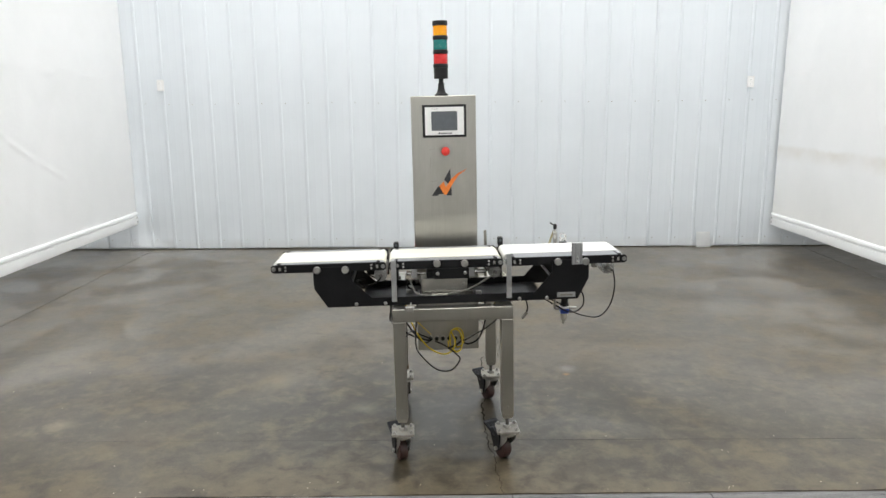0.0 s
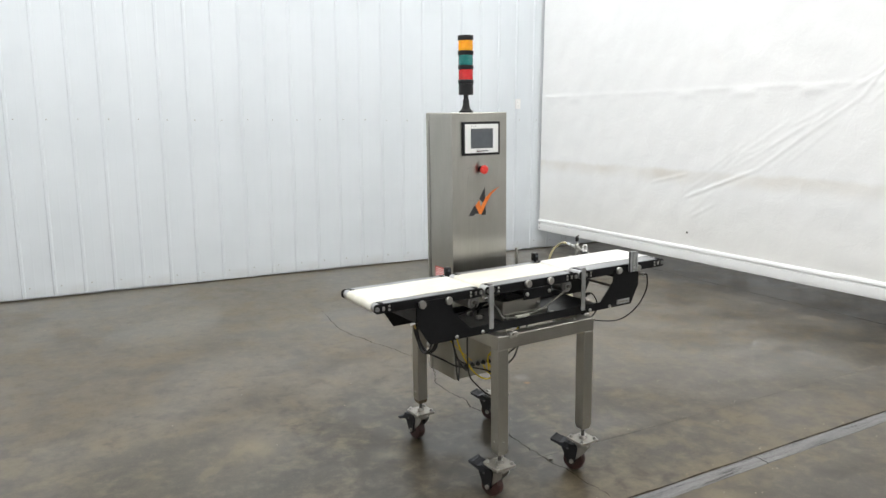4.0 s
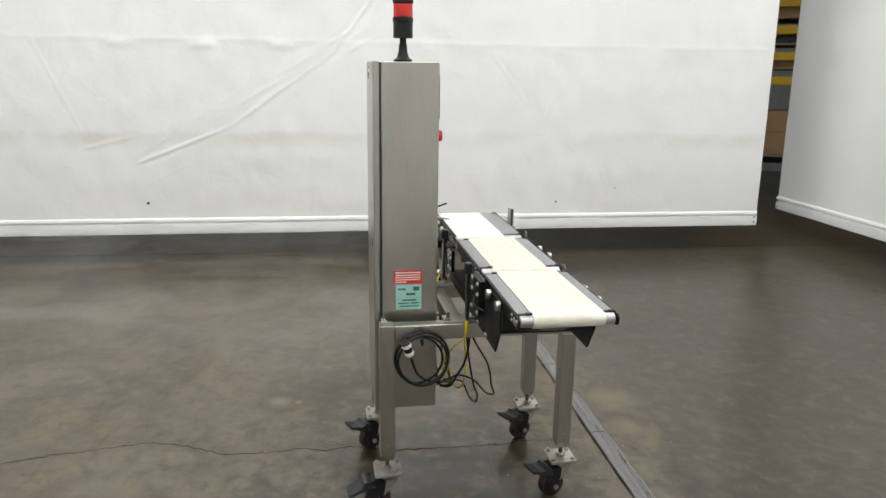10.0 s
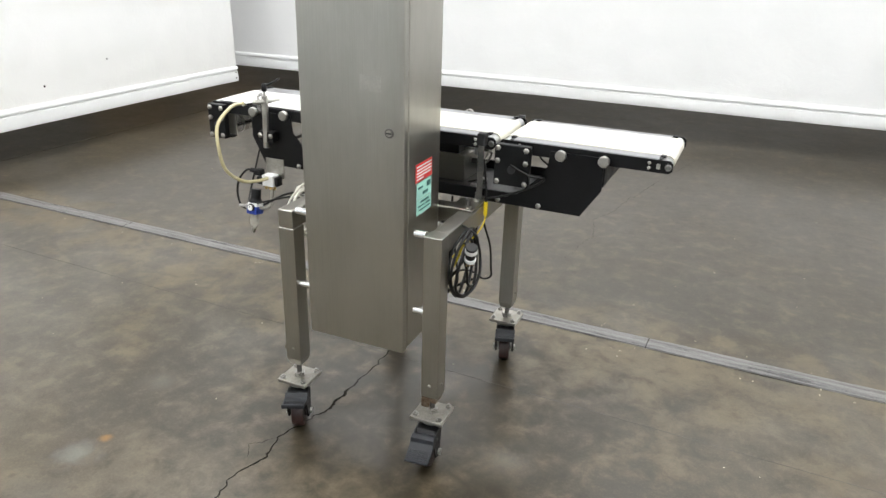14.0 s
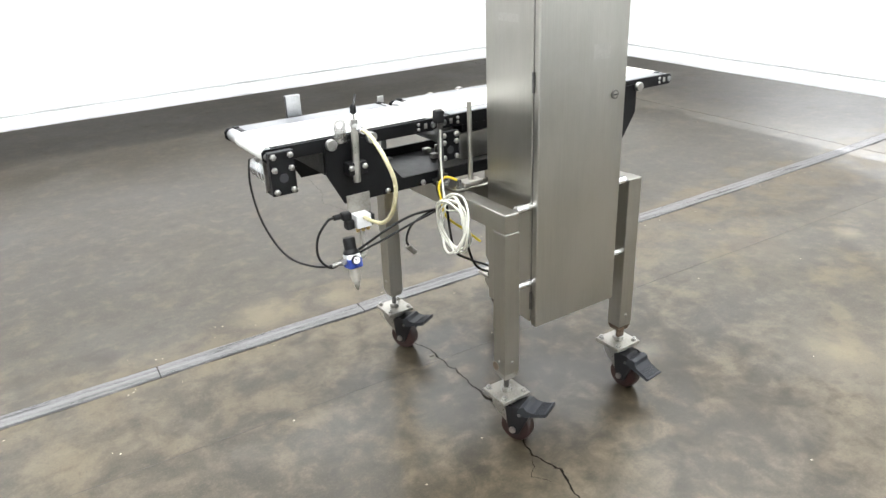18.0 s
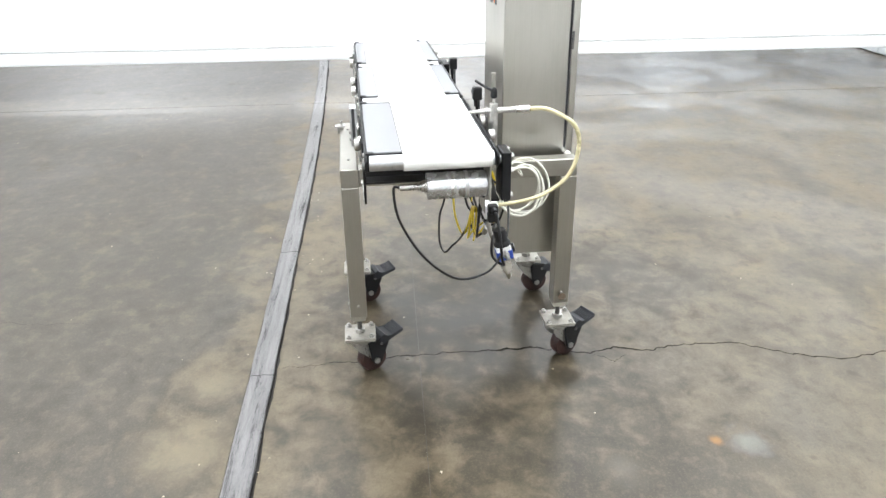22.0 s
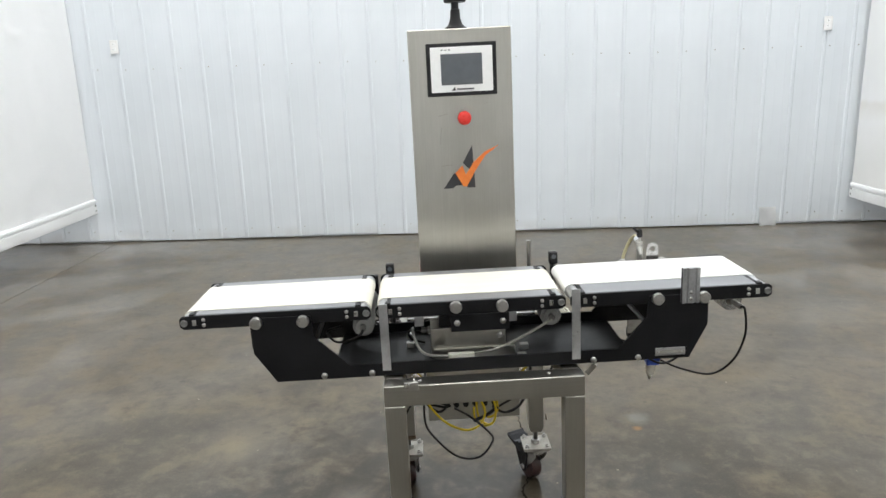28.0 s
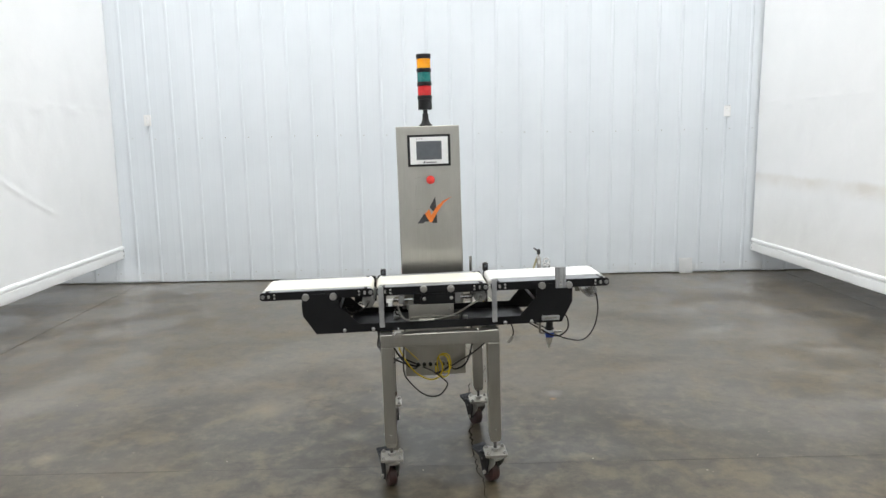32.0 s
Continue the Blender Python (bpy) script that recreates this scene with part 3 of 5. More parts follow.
for i in range(190):
    cx, cy, size = rnd.uniform(-3.0, 3.3), rnd.uniform(0.6, 6.8), rnd.uniform(0.0015, 0.0042)
    if i % 3 == 0:
        cy = strip_y(cx) + rnd.choice((-1, 1)) * rnd.uniform(0.05, 0.12)
    ring = [bm.verts.new((cx + size * rnd.uniform(0.6, 1.3) * math.cos(a), cy + size * rnd.uniform(0.6, 1.3) * math.sin(a), 0.0)) for a in (0.0, 1.3, 2.5, 3.8, 5.1)]
    peak = bm.verts.new((cx, cy, size * rnd.uniform(0.5, 1.0)))
    for j in range(5):
        bm.faces.new((ring[j], ring[(j + 1) % 5], peak))
    bm.faces.new(ring[::-1])
tagged(part("floor_crumbs", bm, plain("pale_crumbs", (0.25, 0.21, 0.14), (0.55, 0.50, 0.40), 0.7, 0, 4)), "small pale concrete crumbs scattered on the floor", "crumbs", kind="stuff")

# far wall: ribbed sheets, screws in two rows
wall = tagged(part("wall_north", B(-12, 12, WALL_Y + 0.03, WALL_Y + 0.2, -0.05, CEILING), SHEET), "white-painted ribbed sheet steel wall", "wall", kind="structure")
profile, pitch = [], 0.25
for r in range(3):
    x = r * pitch
    profile += [(x, 0.0), (x + 0.008, -0.0075), (x + 0.027, -0.0075), (x + 0.036, 0.0), (x + 0.10, 0.0), (x + 0.105, -0.0012), (x + 0.115, -0.0012), (x + 0.12, 0.0), (x + 0.18, 0.0), (x + 0.185, -0.0012), (x + 0.195, -0.0012), (x + 0.2, 0.0)]
profile.append((3 * pitch + 0.02, 0.0))
bm = bmesh.new()
levels = [0.012, 0.5, 1.0, 1.6, 2.4, 3.2, 4.4, CEILING]
grid = [[bm.verts.new((x, y + 0.0015 * noise.noise((x * 3, z * 2, 5)), z)) for z in levels] for x, y in profile]
for a, b in zip(grid, grid[1:]):
    for j in range(len(levels) - 1):
        bm.faces.new((a[j], b[j], b[j + 1], a[j + 1]))
sheet_mesh = mesh_of("wall_sheet", bm, SHEET, 25)
screw_mesh = mesh_of("screw", C((0, 0.002, 0), (0, -0.006, 0), 0.006, 0.004, n=8), DULL_ZINC)
for i in range(26):
    sheet = part("wall_sheet", sheet_mesh, None, wall, m=pose(-9.75 + 0.75 * i, WALL_Y + 0.001 * (i % 2), 0.004 * (i * 7 % 3)))
    for r in range(3):
        for sz in (0.1, 1.585, 3.1):
            if 3 <= i <= 20:
                part("screw", screw_mesh, None, sheet, m=pose(r * pitch + 0.07, -0.001, sz))


def outlet(x, z):
    base = tagged(part("wall_outlet", B(x - 0.036, x + 0.036, WALL_Y - 0.030, WALL_Y - 0.014, z - 0.058, z + 0.058, bevel=0.004), PANEL_WHITE), "white plastic electrical outlet box on the ribbed wall", "outlet", "wall outlets")
    for dz in (-0.022, 0.022):
        part("socket", B(x - 0.016, x + 0.016, WALL_Y - 0.033, WALL_Y - 0.030, z + dz - 0.015, z + dz + 0.015, bevel=0.001), VINYL_TRIM, base)
        part("slot", B(x - 0.007, x - 0.004, WALL_Y - 0.0345, WALL_Y - 0.0325, z + dz - 0.006, z + dz + 0.006), INK, base)


outlet(-2.996, 1.785), outlet(3.276, 1.781)
bm = bmesh.new()
rows = [[bm.verts.new((2.80 + 0.03 * i + 0.01 * noise.noise((i, j, 2)), WALL_Y - 0.022 - 0.03 * (4 - j) / 4 + 0.014 * noise.noise((i * 0.9, j * 0.9, 7)), 0.002 + 0.042 * j + (0.02 * noise.noise((i, j, 4)) if j else 0))) for j in range(5)] for i in range(6)]
for a, b in zip(rows, rows[1:]):
    for j in range(4):
        bm.faces.new((a[j], b[j], b[j + 1], a[j + 1]))
bmesh.ops.solidify(bm, geom=list(bm.faces), thickness=0.002)
tagged(part("plastic_scrap", bm, VINYL_TRIM), "crumpled white plastic scrap at the foot of the wall", "scrap")

tagged(part("ceiling", B(-12, 12, -10, 9, CEILING, CEILING + 0.15), CEILING_WHITE), "white ceiling over the booth and the store", "ceiling", kind="structure")
# the unseen west wall is whitened so its reflection glares on the floor
for name, args in (("wall_east", (12, 12.2, -10, 9)), ("wall_west", (-12.2, -12, -10, 9)), ("wall_south", (-12.2, 12.2, -10.2, -10))):
    tagged(part(name, B(*args, -0.05, CEILING), GLARE_WALL if name == "wall_west" else STORE_WALL), "unseen white wall added to throw glare under the west curtain" if name == "wall_west" else "plain grey store wall", "wall", kind="structure")

bm_h = B(-0.32, 0.32, -1.15, 1.15, -0.09, 0.0, bevel=0.01)
lamp_meshes = mesh_of("housing", bm_h, CEILING_WHITE), mesh_of("diffuser", B(-0.29, 0.29, -1.12, 1.12, -0.10, -0.09, bevel=0.003), GLOW)
for lx, ly, *_ in LAMP_PLACES + ADDED_STORE_LAMPS:
    ob = tagged(part("strip_lamp", lamp_meshes[0], None, m=pose(lx, ly, CEILING)), "unseen white strip lamp fixed under the ceiling", "lamp", "ceiling lamps")
    part("diffuser", lamp_meshes[1], None, ob)


def curtain(name, a, b, label, material, creases=(), seed=0, hem=0.25, top=CEILING - 0.03, step=0.03, seam=None, sway=0.018, width=0.022):
    """A tarpaulin hung from a to b (x, y), its front to the left of the way from a to b: sheet, hem with rod, rail, eyelets.
    creases: (distance along, height) pairs of the ends of sharp folds, and their depth."""
    a, b = Vector((*a, 0)), Vector((*b, 0))
    length, way = (b - a).length, (b - a).normalized()
    front = Vector((-way.y, way.x, 0))
    nu, low, high = int(length / step), 2.7, hem + 0.13
    levels = [high + (low - high) * j / int((low - high) / step) for j in range(int((low - high) / step))] + [low + (top - low) * j / 10 for j in range(11)]
    bm, rows = bmesh.new(), []

    def off(u, z):
        hang = min(1.0, (top - z) / 1.5)
        d = sway * hang * (noise.noise((u * 0.7, z * 0.16, seed)) + 0.5 * noise.noise((u * 1.9, z * 0.5, seed + 3)))
        d += 0.0048 * noise.noise((u * 5.5, z * 5.0, seed + 9)) * hang
        if seam:
            d += 0.0022 * math.exp(-((z - seam + 0.01 * noise.noise((u * 2, 0, seed))) / 0.022) ** 2) + 0.012 * math.exp(-((z - seam + 0.04) / 0.035) ** 2) * max(0, noise.noise((u * 3.1, 2, seed)))
        for (u0, z0), (u1, z1), depth in creases:
            su, sz = u1 - u0, z1 - z0
            ln = math.hypot(su, sz)
            t = ((u - u0) * su + (z - z0) * sz) / ln**2
            s = abs((u - u0) * sz - (z - z0) * su) / ln
            if -0.05 < t < 1.05 and s < 0.3:
                fade = min(1.0, 5 * (t + 0.05), 5 * (1.05 - t))
                d += depth * fade * (math.exp(-((s / width) ** 2)) - 0.45 * math.exp(-(((s - 3.2 * width) / (2 * width)) ** 2)))
        return d

    for i in range(nu + 1):
        u = length * i / nu
        rows.append([bm.verts.new(a + way * u + front * off(u, z) + Vector((0, 0, z))) for z in levels])
    for p, q in zip(rows, rows[1:]):
        for j in range(len(levels) - 1):
            bm.faces.new((p[j], q[j], q[j + 1], p[j + 1]))
    ob = part(name, mesh_of(name, bm, material, 60, False), None)
    tagged(ob, label, "curtain", "booth curtains")
    bm = bmesh.new()
    shape = [(0.0, 0.140), (0.008, 0.137), (0.016, 0.128), (0.017, 0.110), (0.002, 0.108), (0.001, 0.095), (0.014, 0.090), (0.018, 0.035), (0.012, 0.004), (0.0, 0.0), (-0.008, 0.006), (-0.010, 0.025), (-0.004, 0.06), (-0.003, 0.140)]
    rows, k = [], max(4, int(length / 0.12))
    for i in range(k + 1):
        u = length * i / k
        d = off(u, high)
        rows.append([bm.verts.new(a + way * u + front * (d + f + 0.001) + Vector((0, 0, hem + h + 0.003 * noise.noise((u * 1.3, seed, 1))))) for f, h in shape])
    for p, q in zip(rows, rows[1:]):
        for j in range(len(shape)):
            j2 = (j + 1) % len(shape)
            bm.faces.new((p[j], p[j2], q[j2], q[j]))
    bm.faces.new(rows[0]), bm.faces.new(rows[-1][::-1])
    hem_ob = part("hem", bm, VINYL_TRIM, ob, "white welded hem with a rod in it")
    for u in (0.03, length - 0.03):
        p = a + way * u + front * (off(u, high) + 0.017)
        for h in (0.035, 0.085):
            part("eyelet", C(p + Vector((0, 0, hem + h)), p + front * 0.004 + Vector((0, 0, hem + h)), 0.008, n=12), DARK_STEEL, hem_ob)
    p, q = a + Vector((0, 0, CEILING - 0.02)), b + Vector((0, 0, CEILING - 0.02))
    part("rail", C(p, q, 0.02, n=12), ZINC, ob, "steel curtain rail")
    return ob


def along_east(y, z):
    return (y - 0.03, z)


east = [(along_east(3.35, 2.6), along_east(4.0, 1.76), 0.0042), (along_east(4.0, 1.76), along_east(4.85, 1.16), 0.0040), (along_east(4.85, 1.16), along_east(5.6, 0.86), 0.006),
        (along_east(6.35, 1.85), along_east(6.0, 1.05), 0.0012), (along_east(6.05, 0.97), along_east(5.6, 1.08), 0.0025), (along_east(2.6, 1.75), along_east(2.3, 1.35), 0.0016)]
rnd = random.Random(21)
for i in range(30):
    # a sheaf of short wrinkles that runs down the sheet beside the long fold
    s = i / 29
    cy, cz, half = 3.75 + 1.75 * s + rnd.uniform(-0.12, 0.12), 1.98 - 1.08 * s + rnd.uniform(-0.16, 0.10), rnd.uniform(0.08, 0.24)
    dip = rnd.uniform(0.5, 0.85)
    east.append((along_east(cy - half, cz + half * dip), along_east(cy + half, cz - half * dip), rnd.uniform(0.0008, 0.0020)))
# the east sheet hangs with its front towards the booth (west)
curtain("vinyl_curtain", (EAST - 0.005, 0.02), (EAST - 0.175, 7.86), "white vinyl curtain with diagonal creases and a brown dirty line", VINYL_STAINED, east, 1, seam=1.86, hem=0.247, step=0.0125, width=0.0085)
west = [((7.88 - 5.30, 1.66), (7.88 - 5.72, 1.31), 0.0065), ((7.88 - 5.72, 1.31), (7.88 - 6.1, 1.12), 0.0055), ((7.88 - 6.1, 1.12), (7.88 - 6.55, 0.92), 0.0045)]
curtain("vinyl_curtain", (WEST + 0.06, 7.88), (WEST - 0.01, -0.16), "white vinyl curtain with one long diagonal crease", VINYL, west, 5, seam=1.9, hem=0.288, step=0.02, width=0.014)
curtain("vinyl_curtain", (-3.05, SOUTH), (4.60, SOUTH), "clean white vinyl curtain with a straight hem", VINYL, [], 9, seam=1.9, sway=0.012, hem=0.258)
curtain("vinyl_curtain", (-3.49, -0.19), (-2.73, -0.47), "narrow white vinyl curtain that closes the corner", VINYL, [((0.1, 2.6), (0.25, 0.6), 0.012), ((0.5, 2.4), (0.42, 0.7), 0.01)], 13, hem=0.272)

for sy, sz, r in ((5.54, 0.52, 0.011), (2.0, 0.5, 0.008), (1.45, 0.62, 0.006)):
    bm = lathe(bmesh.new(), [(r, 0.0), (r * 0.7, 0.0012)], pose(EAST - 0.024 - 0.0216 * sy, sy, sz, 0, -90, 0) @ pose(0, 0, 0, 0, 0, 0), 9)
    tagged(part("dirt_spot", bm, CRACK), "small dark dirt spot on the white vinyl curtain", "stain", "spots on the curtain")


# ---- the store behind the gap between two curtains: a pallet rack ----
def pallet_rack(m):
    root = tagged(new("pallet_rack"), "pallet rack with yellow beams, seen through the curtain gap", "rack")
    root.matrix_world = m
    for x in (-1.4, 1.4):
        for y in (0.0, 0.95):
            part("upright", B(x - 0.04, x + 0.04, y - 0.035, y + 0.035, 0, 3.6, bevel=0.004), RACK_GREY, root)
        for z in (0.3, 1.1, 1.9, 2.7):
            part("brace", C((x, 0.0, z), (x, 0.95, z + 0.6), 0.014, n=8), RACK_GREY, root)
    for z in (0.42, 1.62, 1.95, 2.30, 2.66):
        for y in (-0.04, 0.99):
            part("beam", B(-1.36, 1.36, y - 0.025, y + 0.025, z - 0.055, z + 0.055, bevel=0.004), RACK_YELLOW if z > 1 else RACK_GREY, root)
    return root


def pallet(m):
    ob = tagged(new("pallet"), "weathered timber pallet on the rack", "pallet", "pallets on the rack")
    ob.matrix_world = m
    for i in range(6):
        part("board", B(-0.55, 0.55, -0.48 + 0.175 * i, -0.37 + 0.175 * i, 0.10, 0.122), TIMBER, ob)
    for x in (-0.5, 0.0, 0.5):
        part("bearer", B(x - 0.04, x + 0.04, -0.48, 0.5, 0.0, 0.1), TIMBER, ob)


def carton(m, sx, sy, sz, material, label):
    ob = tagged(part("carton", B(-sx / 2, sx / 2, -sy / 2, sy / 2, 0, sz, bevel=0.006), material, m=m), label, "carton", "goods on the rack")
    if material is CARDBOARD:
        part("tape", B(-sx / 2 - 0.001, sx / 2 + 0.001, -0.03, 0.03, sz * 0.55, sz + 0.0015), plain_tape, ob)


plain_tape = plain("brown_packing_tape", (0.42, 0.28, 0.14), (0.5, 0.34, 0.18), 0.3, 0, 20)
RACK = pose(7.0, -2.35, 0, 0, 0, -122)
pallet_rack(RACK)
for rz, items in ((0.475, ((-0.62, 0.30), (0.62, 0.36))), (1.675, ((-0.6, 0.11), (0.62, 0.08))), (2.005, ((-0.6, 0.08), (0.62, 0.12))), (2.355, ((-0.6, 0.12), (0.62, 0.07))), (2.715, ((-0.6, 0.3), (0.6, 0.4)))):
    for px, h in items:
        pallet(RACK @ pose(px, 0.48, rz))
        for cx in (-0.26, 0.26):
            for lay in range(2 if h > 0.2 else 1):
                kind = DARK_WRAP if rz > 2.4 or h < 0.09 else CARDBOARD
                carton(RACK @ pose(px + cx, 0.48, rz + 0.122 + lay * (h + 0.004), 0, 0, 1.5 * lay), 0.5, 0.9, h, kind, "dark film-wrapped goods on a pallet" if kind is DARK_WRAP else "brown cardboard carton with packing tape")

# ---- the checkweigher ----
# Its own axes: x along the belts, y from the belts to the cabinet; it stands a little turned and out of level.
LEAN_DEG = -0.9
root = tagged(new("checkweigher"), "stainless checkweigher on castors with three white belts and tall cabinet", "weighing machine")
root.matrix_world = pose(0.064, 3.36, 0.0, 0, 0, 2.9) @ pose(0, 0, 0.9) @ pose(0, 0, 0, 0, LEAN_DEG, 0) @ pose(0, 0, -0.9)
RISE = math.tan(radians(-LEAN_DEG))
FRAME_SHIFT, CABINET_SHIFT = -0.0116, 0.0065
LEGS = {(-0.232, -0.331): 107, (0.232, -0.331): 117, (0.232, 0.331): 115, (-0.232, 0.331): 97}
LEG_W, TOP, SETTLE = 0.0265, 0.720, 0.010

bolt_mesh = mesh_of("bolt", lathe(bmesh.new(), [(0.0048, 0), (0.0048, 0.0024), (0.004, 0.0036), (0.0018, 0.0042)], n=10), ZINC)
big_bolt = mesh_of("bolt", lathe(bmesh.new(), [(0.0085, 0), (0.0085, 0.004), (0.0065, 0.006), (0.003, 0.007)], n=6), ZINC)
knob_mesh = mesh_of("knob", lathe(bmesh.new(), [(0.009, 0), (0.0147, 0.002), (0.0157, 0.004), (0.0157, 0.014), (0.0143, 0.016), (0.004, 0.0165)], n=30), ZINC, 50)
end_bolt = mesh_of("bolt", lathe(bmesh.new(), [(0.0092, 0), (0.0092, 0.003), (0.0075, 0.0042), (0.0072, 0.0030), (0.002, 0.0030)], n=16), MOTOR_GREY)
FRONT, BACK, LEFT_FACE, RIGHT_FACE = Euler((radians(90), 0, 0)), Euler((radians(-90), 0, 0)), Euler((0, radians(-90), 0)), Euler((0, radians(90), 0))


def stud(mesh, place, face, parent, name="bolt"):
    return part(name, mesh, None, parent, m=Matrix.LocRotScale(place, face, None))


# frame
for (lx, ly), heading in LEGS.items():
    leg = part("leg", B(lx - LEG_W, lx + LEG_W, ly - LEG_W, ly + LEG_W, 0.222, TOP if (lx, ly) == (-0.232, 0.331) else TOP - 0.0572, bevel=0.003, seg=2), STEEL, root, "square brushed steel leg")
    bm = bmesh.new()
    top = [(-1, -1), (1, -1), (1, 1), (-1, 1)]
    hi, lo = [[bm.verts.new((lx + w * u, ly + w * v, z)) for u, v in top] for w, z in ((LEG_W - 0.0015, 0.222), (LEG_W - 0.0075, 0.203))]
    bm.faces.new(hi), bm.faces.new(lo[::-1])
    for i in range(4):
        bm.faces.new((hi[i], lo[i], lo[(i + 1) % 4], hi[(i + 1) % 4]))
    part("foot_plug", bm, RUST if (lx, ly) == (-0.232, 0.331) else STEEL, leg)
    for face, dx, dy in ((FRONT, 0, -1), (BACK, 0, 1), (LEFT_FACE, -1, 0), (RIGHT_FACE, 1, 0)):
        if (dx and dx == (1 if lx > 0 else -1)) or (dy and dy == (1 if ly > 0 else -1)):
            stud(bolt_mesh, (lx + dx * LEG_W, ly + dy * LEG_W, 0.262), face, leg)
w = LEG_W
part("front_beam", B(-0.232 - w, 0.232 + w, -0.331 - w, -0.331 + w, TOP - 0.057, TOP, bevel=0.0035, seg=2), STEEL_X, root, "square brushed steel front beam")
for sx in (-0.232, 0.232):
    part("side_beam", B(sx - w + 0.0015, sx + w - 0.0015, -0.331 + w, 0.331 + (w if sx > 0 else -w), TOP - 0.0565, TOP - 0.0012, bevel=0.0045, seg=2), STEEL_Y, root)
part("cross_beam", B(-0.203, 0.203, 0.055, 0.108, TOP - 0.056, TOP - 0.002, bevel=0.006), STEEL_X, root)
for sx, inner in ((-1, -0.172), (1, 0.137)):
    for z in (0.716, 0.487):
        part("spacer_pin", C((sx * 0.205, 0.338, z), (inner, 0.338, z), 0.0115, n=18, bevel=0.001), CHROME, root)
# mounting plates that carry the tray, with posts
for sx in (-1, 1):
    plate = part("mounting_plate", B(sx * 0.215 - 0.036, sx * 0.215 + 0.036, 0.03, 0.128, TOP + 0.0005, TOP + 0.0065, bevel=0.0015), STEEL_Y, root)
    for dy in (0.044, 0.114):
        part("stud", C((sx * 0.232, dy, TOP + 0.006), (sx * 0.232, dy, TOP + 0.034), 0.006, n=12), DARK_STEEL, plate)
        part("nut", C((sx * 0.232, dy, TOP + 0.006), (sx * 0.232, dy, TOP + 0.014), 0.011, n=6), ZINC, plate)
part("support_rod", C((0.187, 0.107, TOP + 0.006), (0.187, 0.107, 0.970), 0.0068, n=16, bevel=0.001), STEEL, root, "upright steel rod")
part("rod_clamp", B(0.155, 0.222, 0.088, 0.126, TOP + 0.0065, TOP + 0.022, bevel=0.003), DULL_ZINC, root)
for fx in (-0.166, 0.168):
    stud(bolt_mesh, (fx, -0.331, TOP), Euler((0, 0, 0)), root)
clip = part("toggle_clip", B(-0.205, -0.168, -0.366, -0.345, TOP - 0.012, TOP + 0.012, bevel=0.002), ZINC, root)
part("clip_screw", C((-0.196, -0.372, TOP + 0.006), (-0.196, -0.34, TOP + 0.006), 0.005, n=10), CHROME, clip)
part("clip_screw", C((-0.179, -0.352, TOP + 0.006), (-0.179, -0.352, TOP + 0.028), 0.004, n=10), CHROME, clip)

# castors
plate_bm = B(-0.050, 0.050, -0.050, 0.050, 0.0, 0.0055, bevel=0.0012)
box(plate_bm, -0.049, 0.049, -0.048, 0.048, -0.0065, -0.0008, bevel=0.0012)
caster_plate = mesh_of("castor", plate_bm, DULL_ZINC)
stem = cyl(bmesh.new(), (0, 0, 0.005), (0, 0, 0.062), 0.0078, n=16)
stem_mesh = mesh_of("stem", stem, DARK_STEEL)
nut_mesh = mesh_of("nut", lathe(bmesh.new(), [(0.0165, 0.0055), (0.0175, 0.007), (0.0175, 0.0185), (0.016, 0.020)], n=6), ZINC)
plate_bolt = mesh_of("bolt", cyl(lathe(bmesh.new(), [(0.0105, 0), (0.0105, 0.0015), (0.0088, 0.0018), (0.0088, 0.0075), (0.0075, 0.0085)], n=6), (0, 0, 0.004), (0, 0, 0.0125), 0.0045, n=8), ZINC)
TRAIL, AXLE, WR = 0.038, -0.1020, 0.0490
head = lathe(bmesh.new(), [(0.032, -0.030), (0.034, -0.024), (0.034, -0.018), (0.029, -0.014), (0.029, -0.0066)], n=24)
for s in (-1, 1):
    prism(head, [(-0.033, -0.022), (0.034, -0.022), (0.046, -0.060), (TRAIL + 0.013, AXLE + 0.004), (TRAIL + 0.008, AXLE - 0.010), (TRAIL - 0.008, AXLE - 0.010), (TRAIL - 0.014, AXLE + 0.006), (-0.018, -0.056), (-0.032, -0.036)], "y", s * 0.0245 - 0.0015, s * 0.0245 + 0.0015)
prism(head, [(-0.033, -0.022), (0.030, -0.022), (0.030, -0.0255), (-0.033, -0.0255)], "y", -0.026, 0.026)
fork_mesh = mesh_of("fork", head, ZINC)
to_axle = pose(TRAIL, 0, AXLE, 90)
tread_mesh = mesh_of("tyre", lathe(bmesh.new(), [(0.036, -0.0185), (0.045, -0.0185), (WR - 0.001, -0.014), (WR, -0.007), (WR, 0.007), (WR - 0.001, 0.014), (0.045, 0.0185), (0.036, 0.0185)], to_axle, 36), WHEEL)
core_mesh = mesh_of("wheel_core", lathe(bmesh.new(), [(0.008, -0.0205), (0.014, -0.0205), (0.016, -0.0145), (0.0355, -0.0145), (0.0358, 0.0145), (0.016, 0.0145), (0.014, 0.0205), (0.008, 0.0205)], to_axle, 28), HUB)
axle_bm = cyl(bmesh.new(), (TRAIL, -0.034, AXLE), (TRAIL, 0.034, AXLE), 0.0055, n=12)
cyl(axle_bm, (TRAIL, -0.040, AXLE), (TRAIL, -0.030, AXLE), 0.0105, n=6), cyl(axle_bm, (TRAIL, 0.030, AXLE), (TRAIL, 0.040, AXLE), 0.0105, n=6)
axle_mesh = mesh_of("axle", axle_bm, ZINC)
cover = bmesh.new()
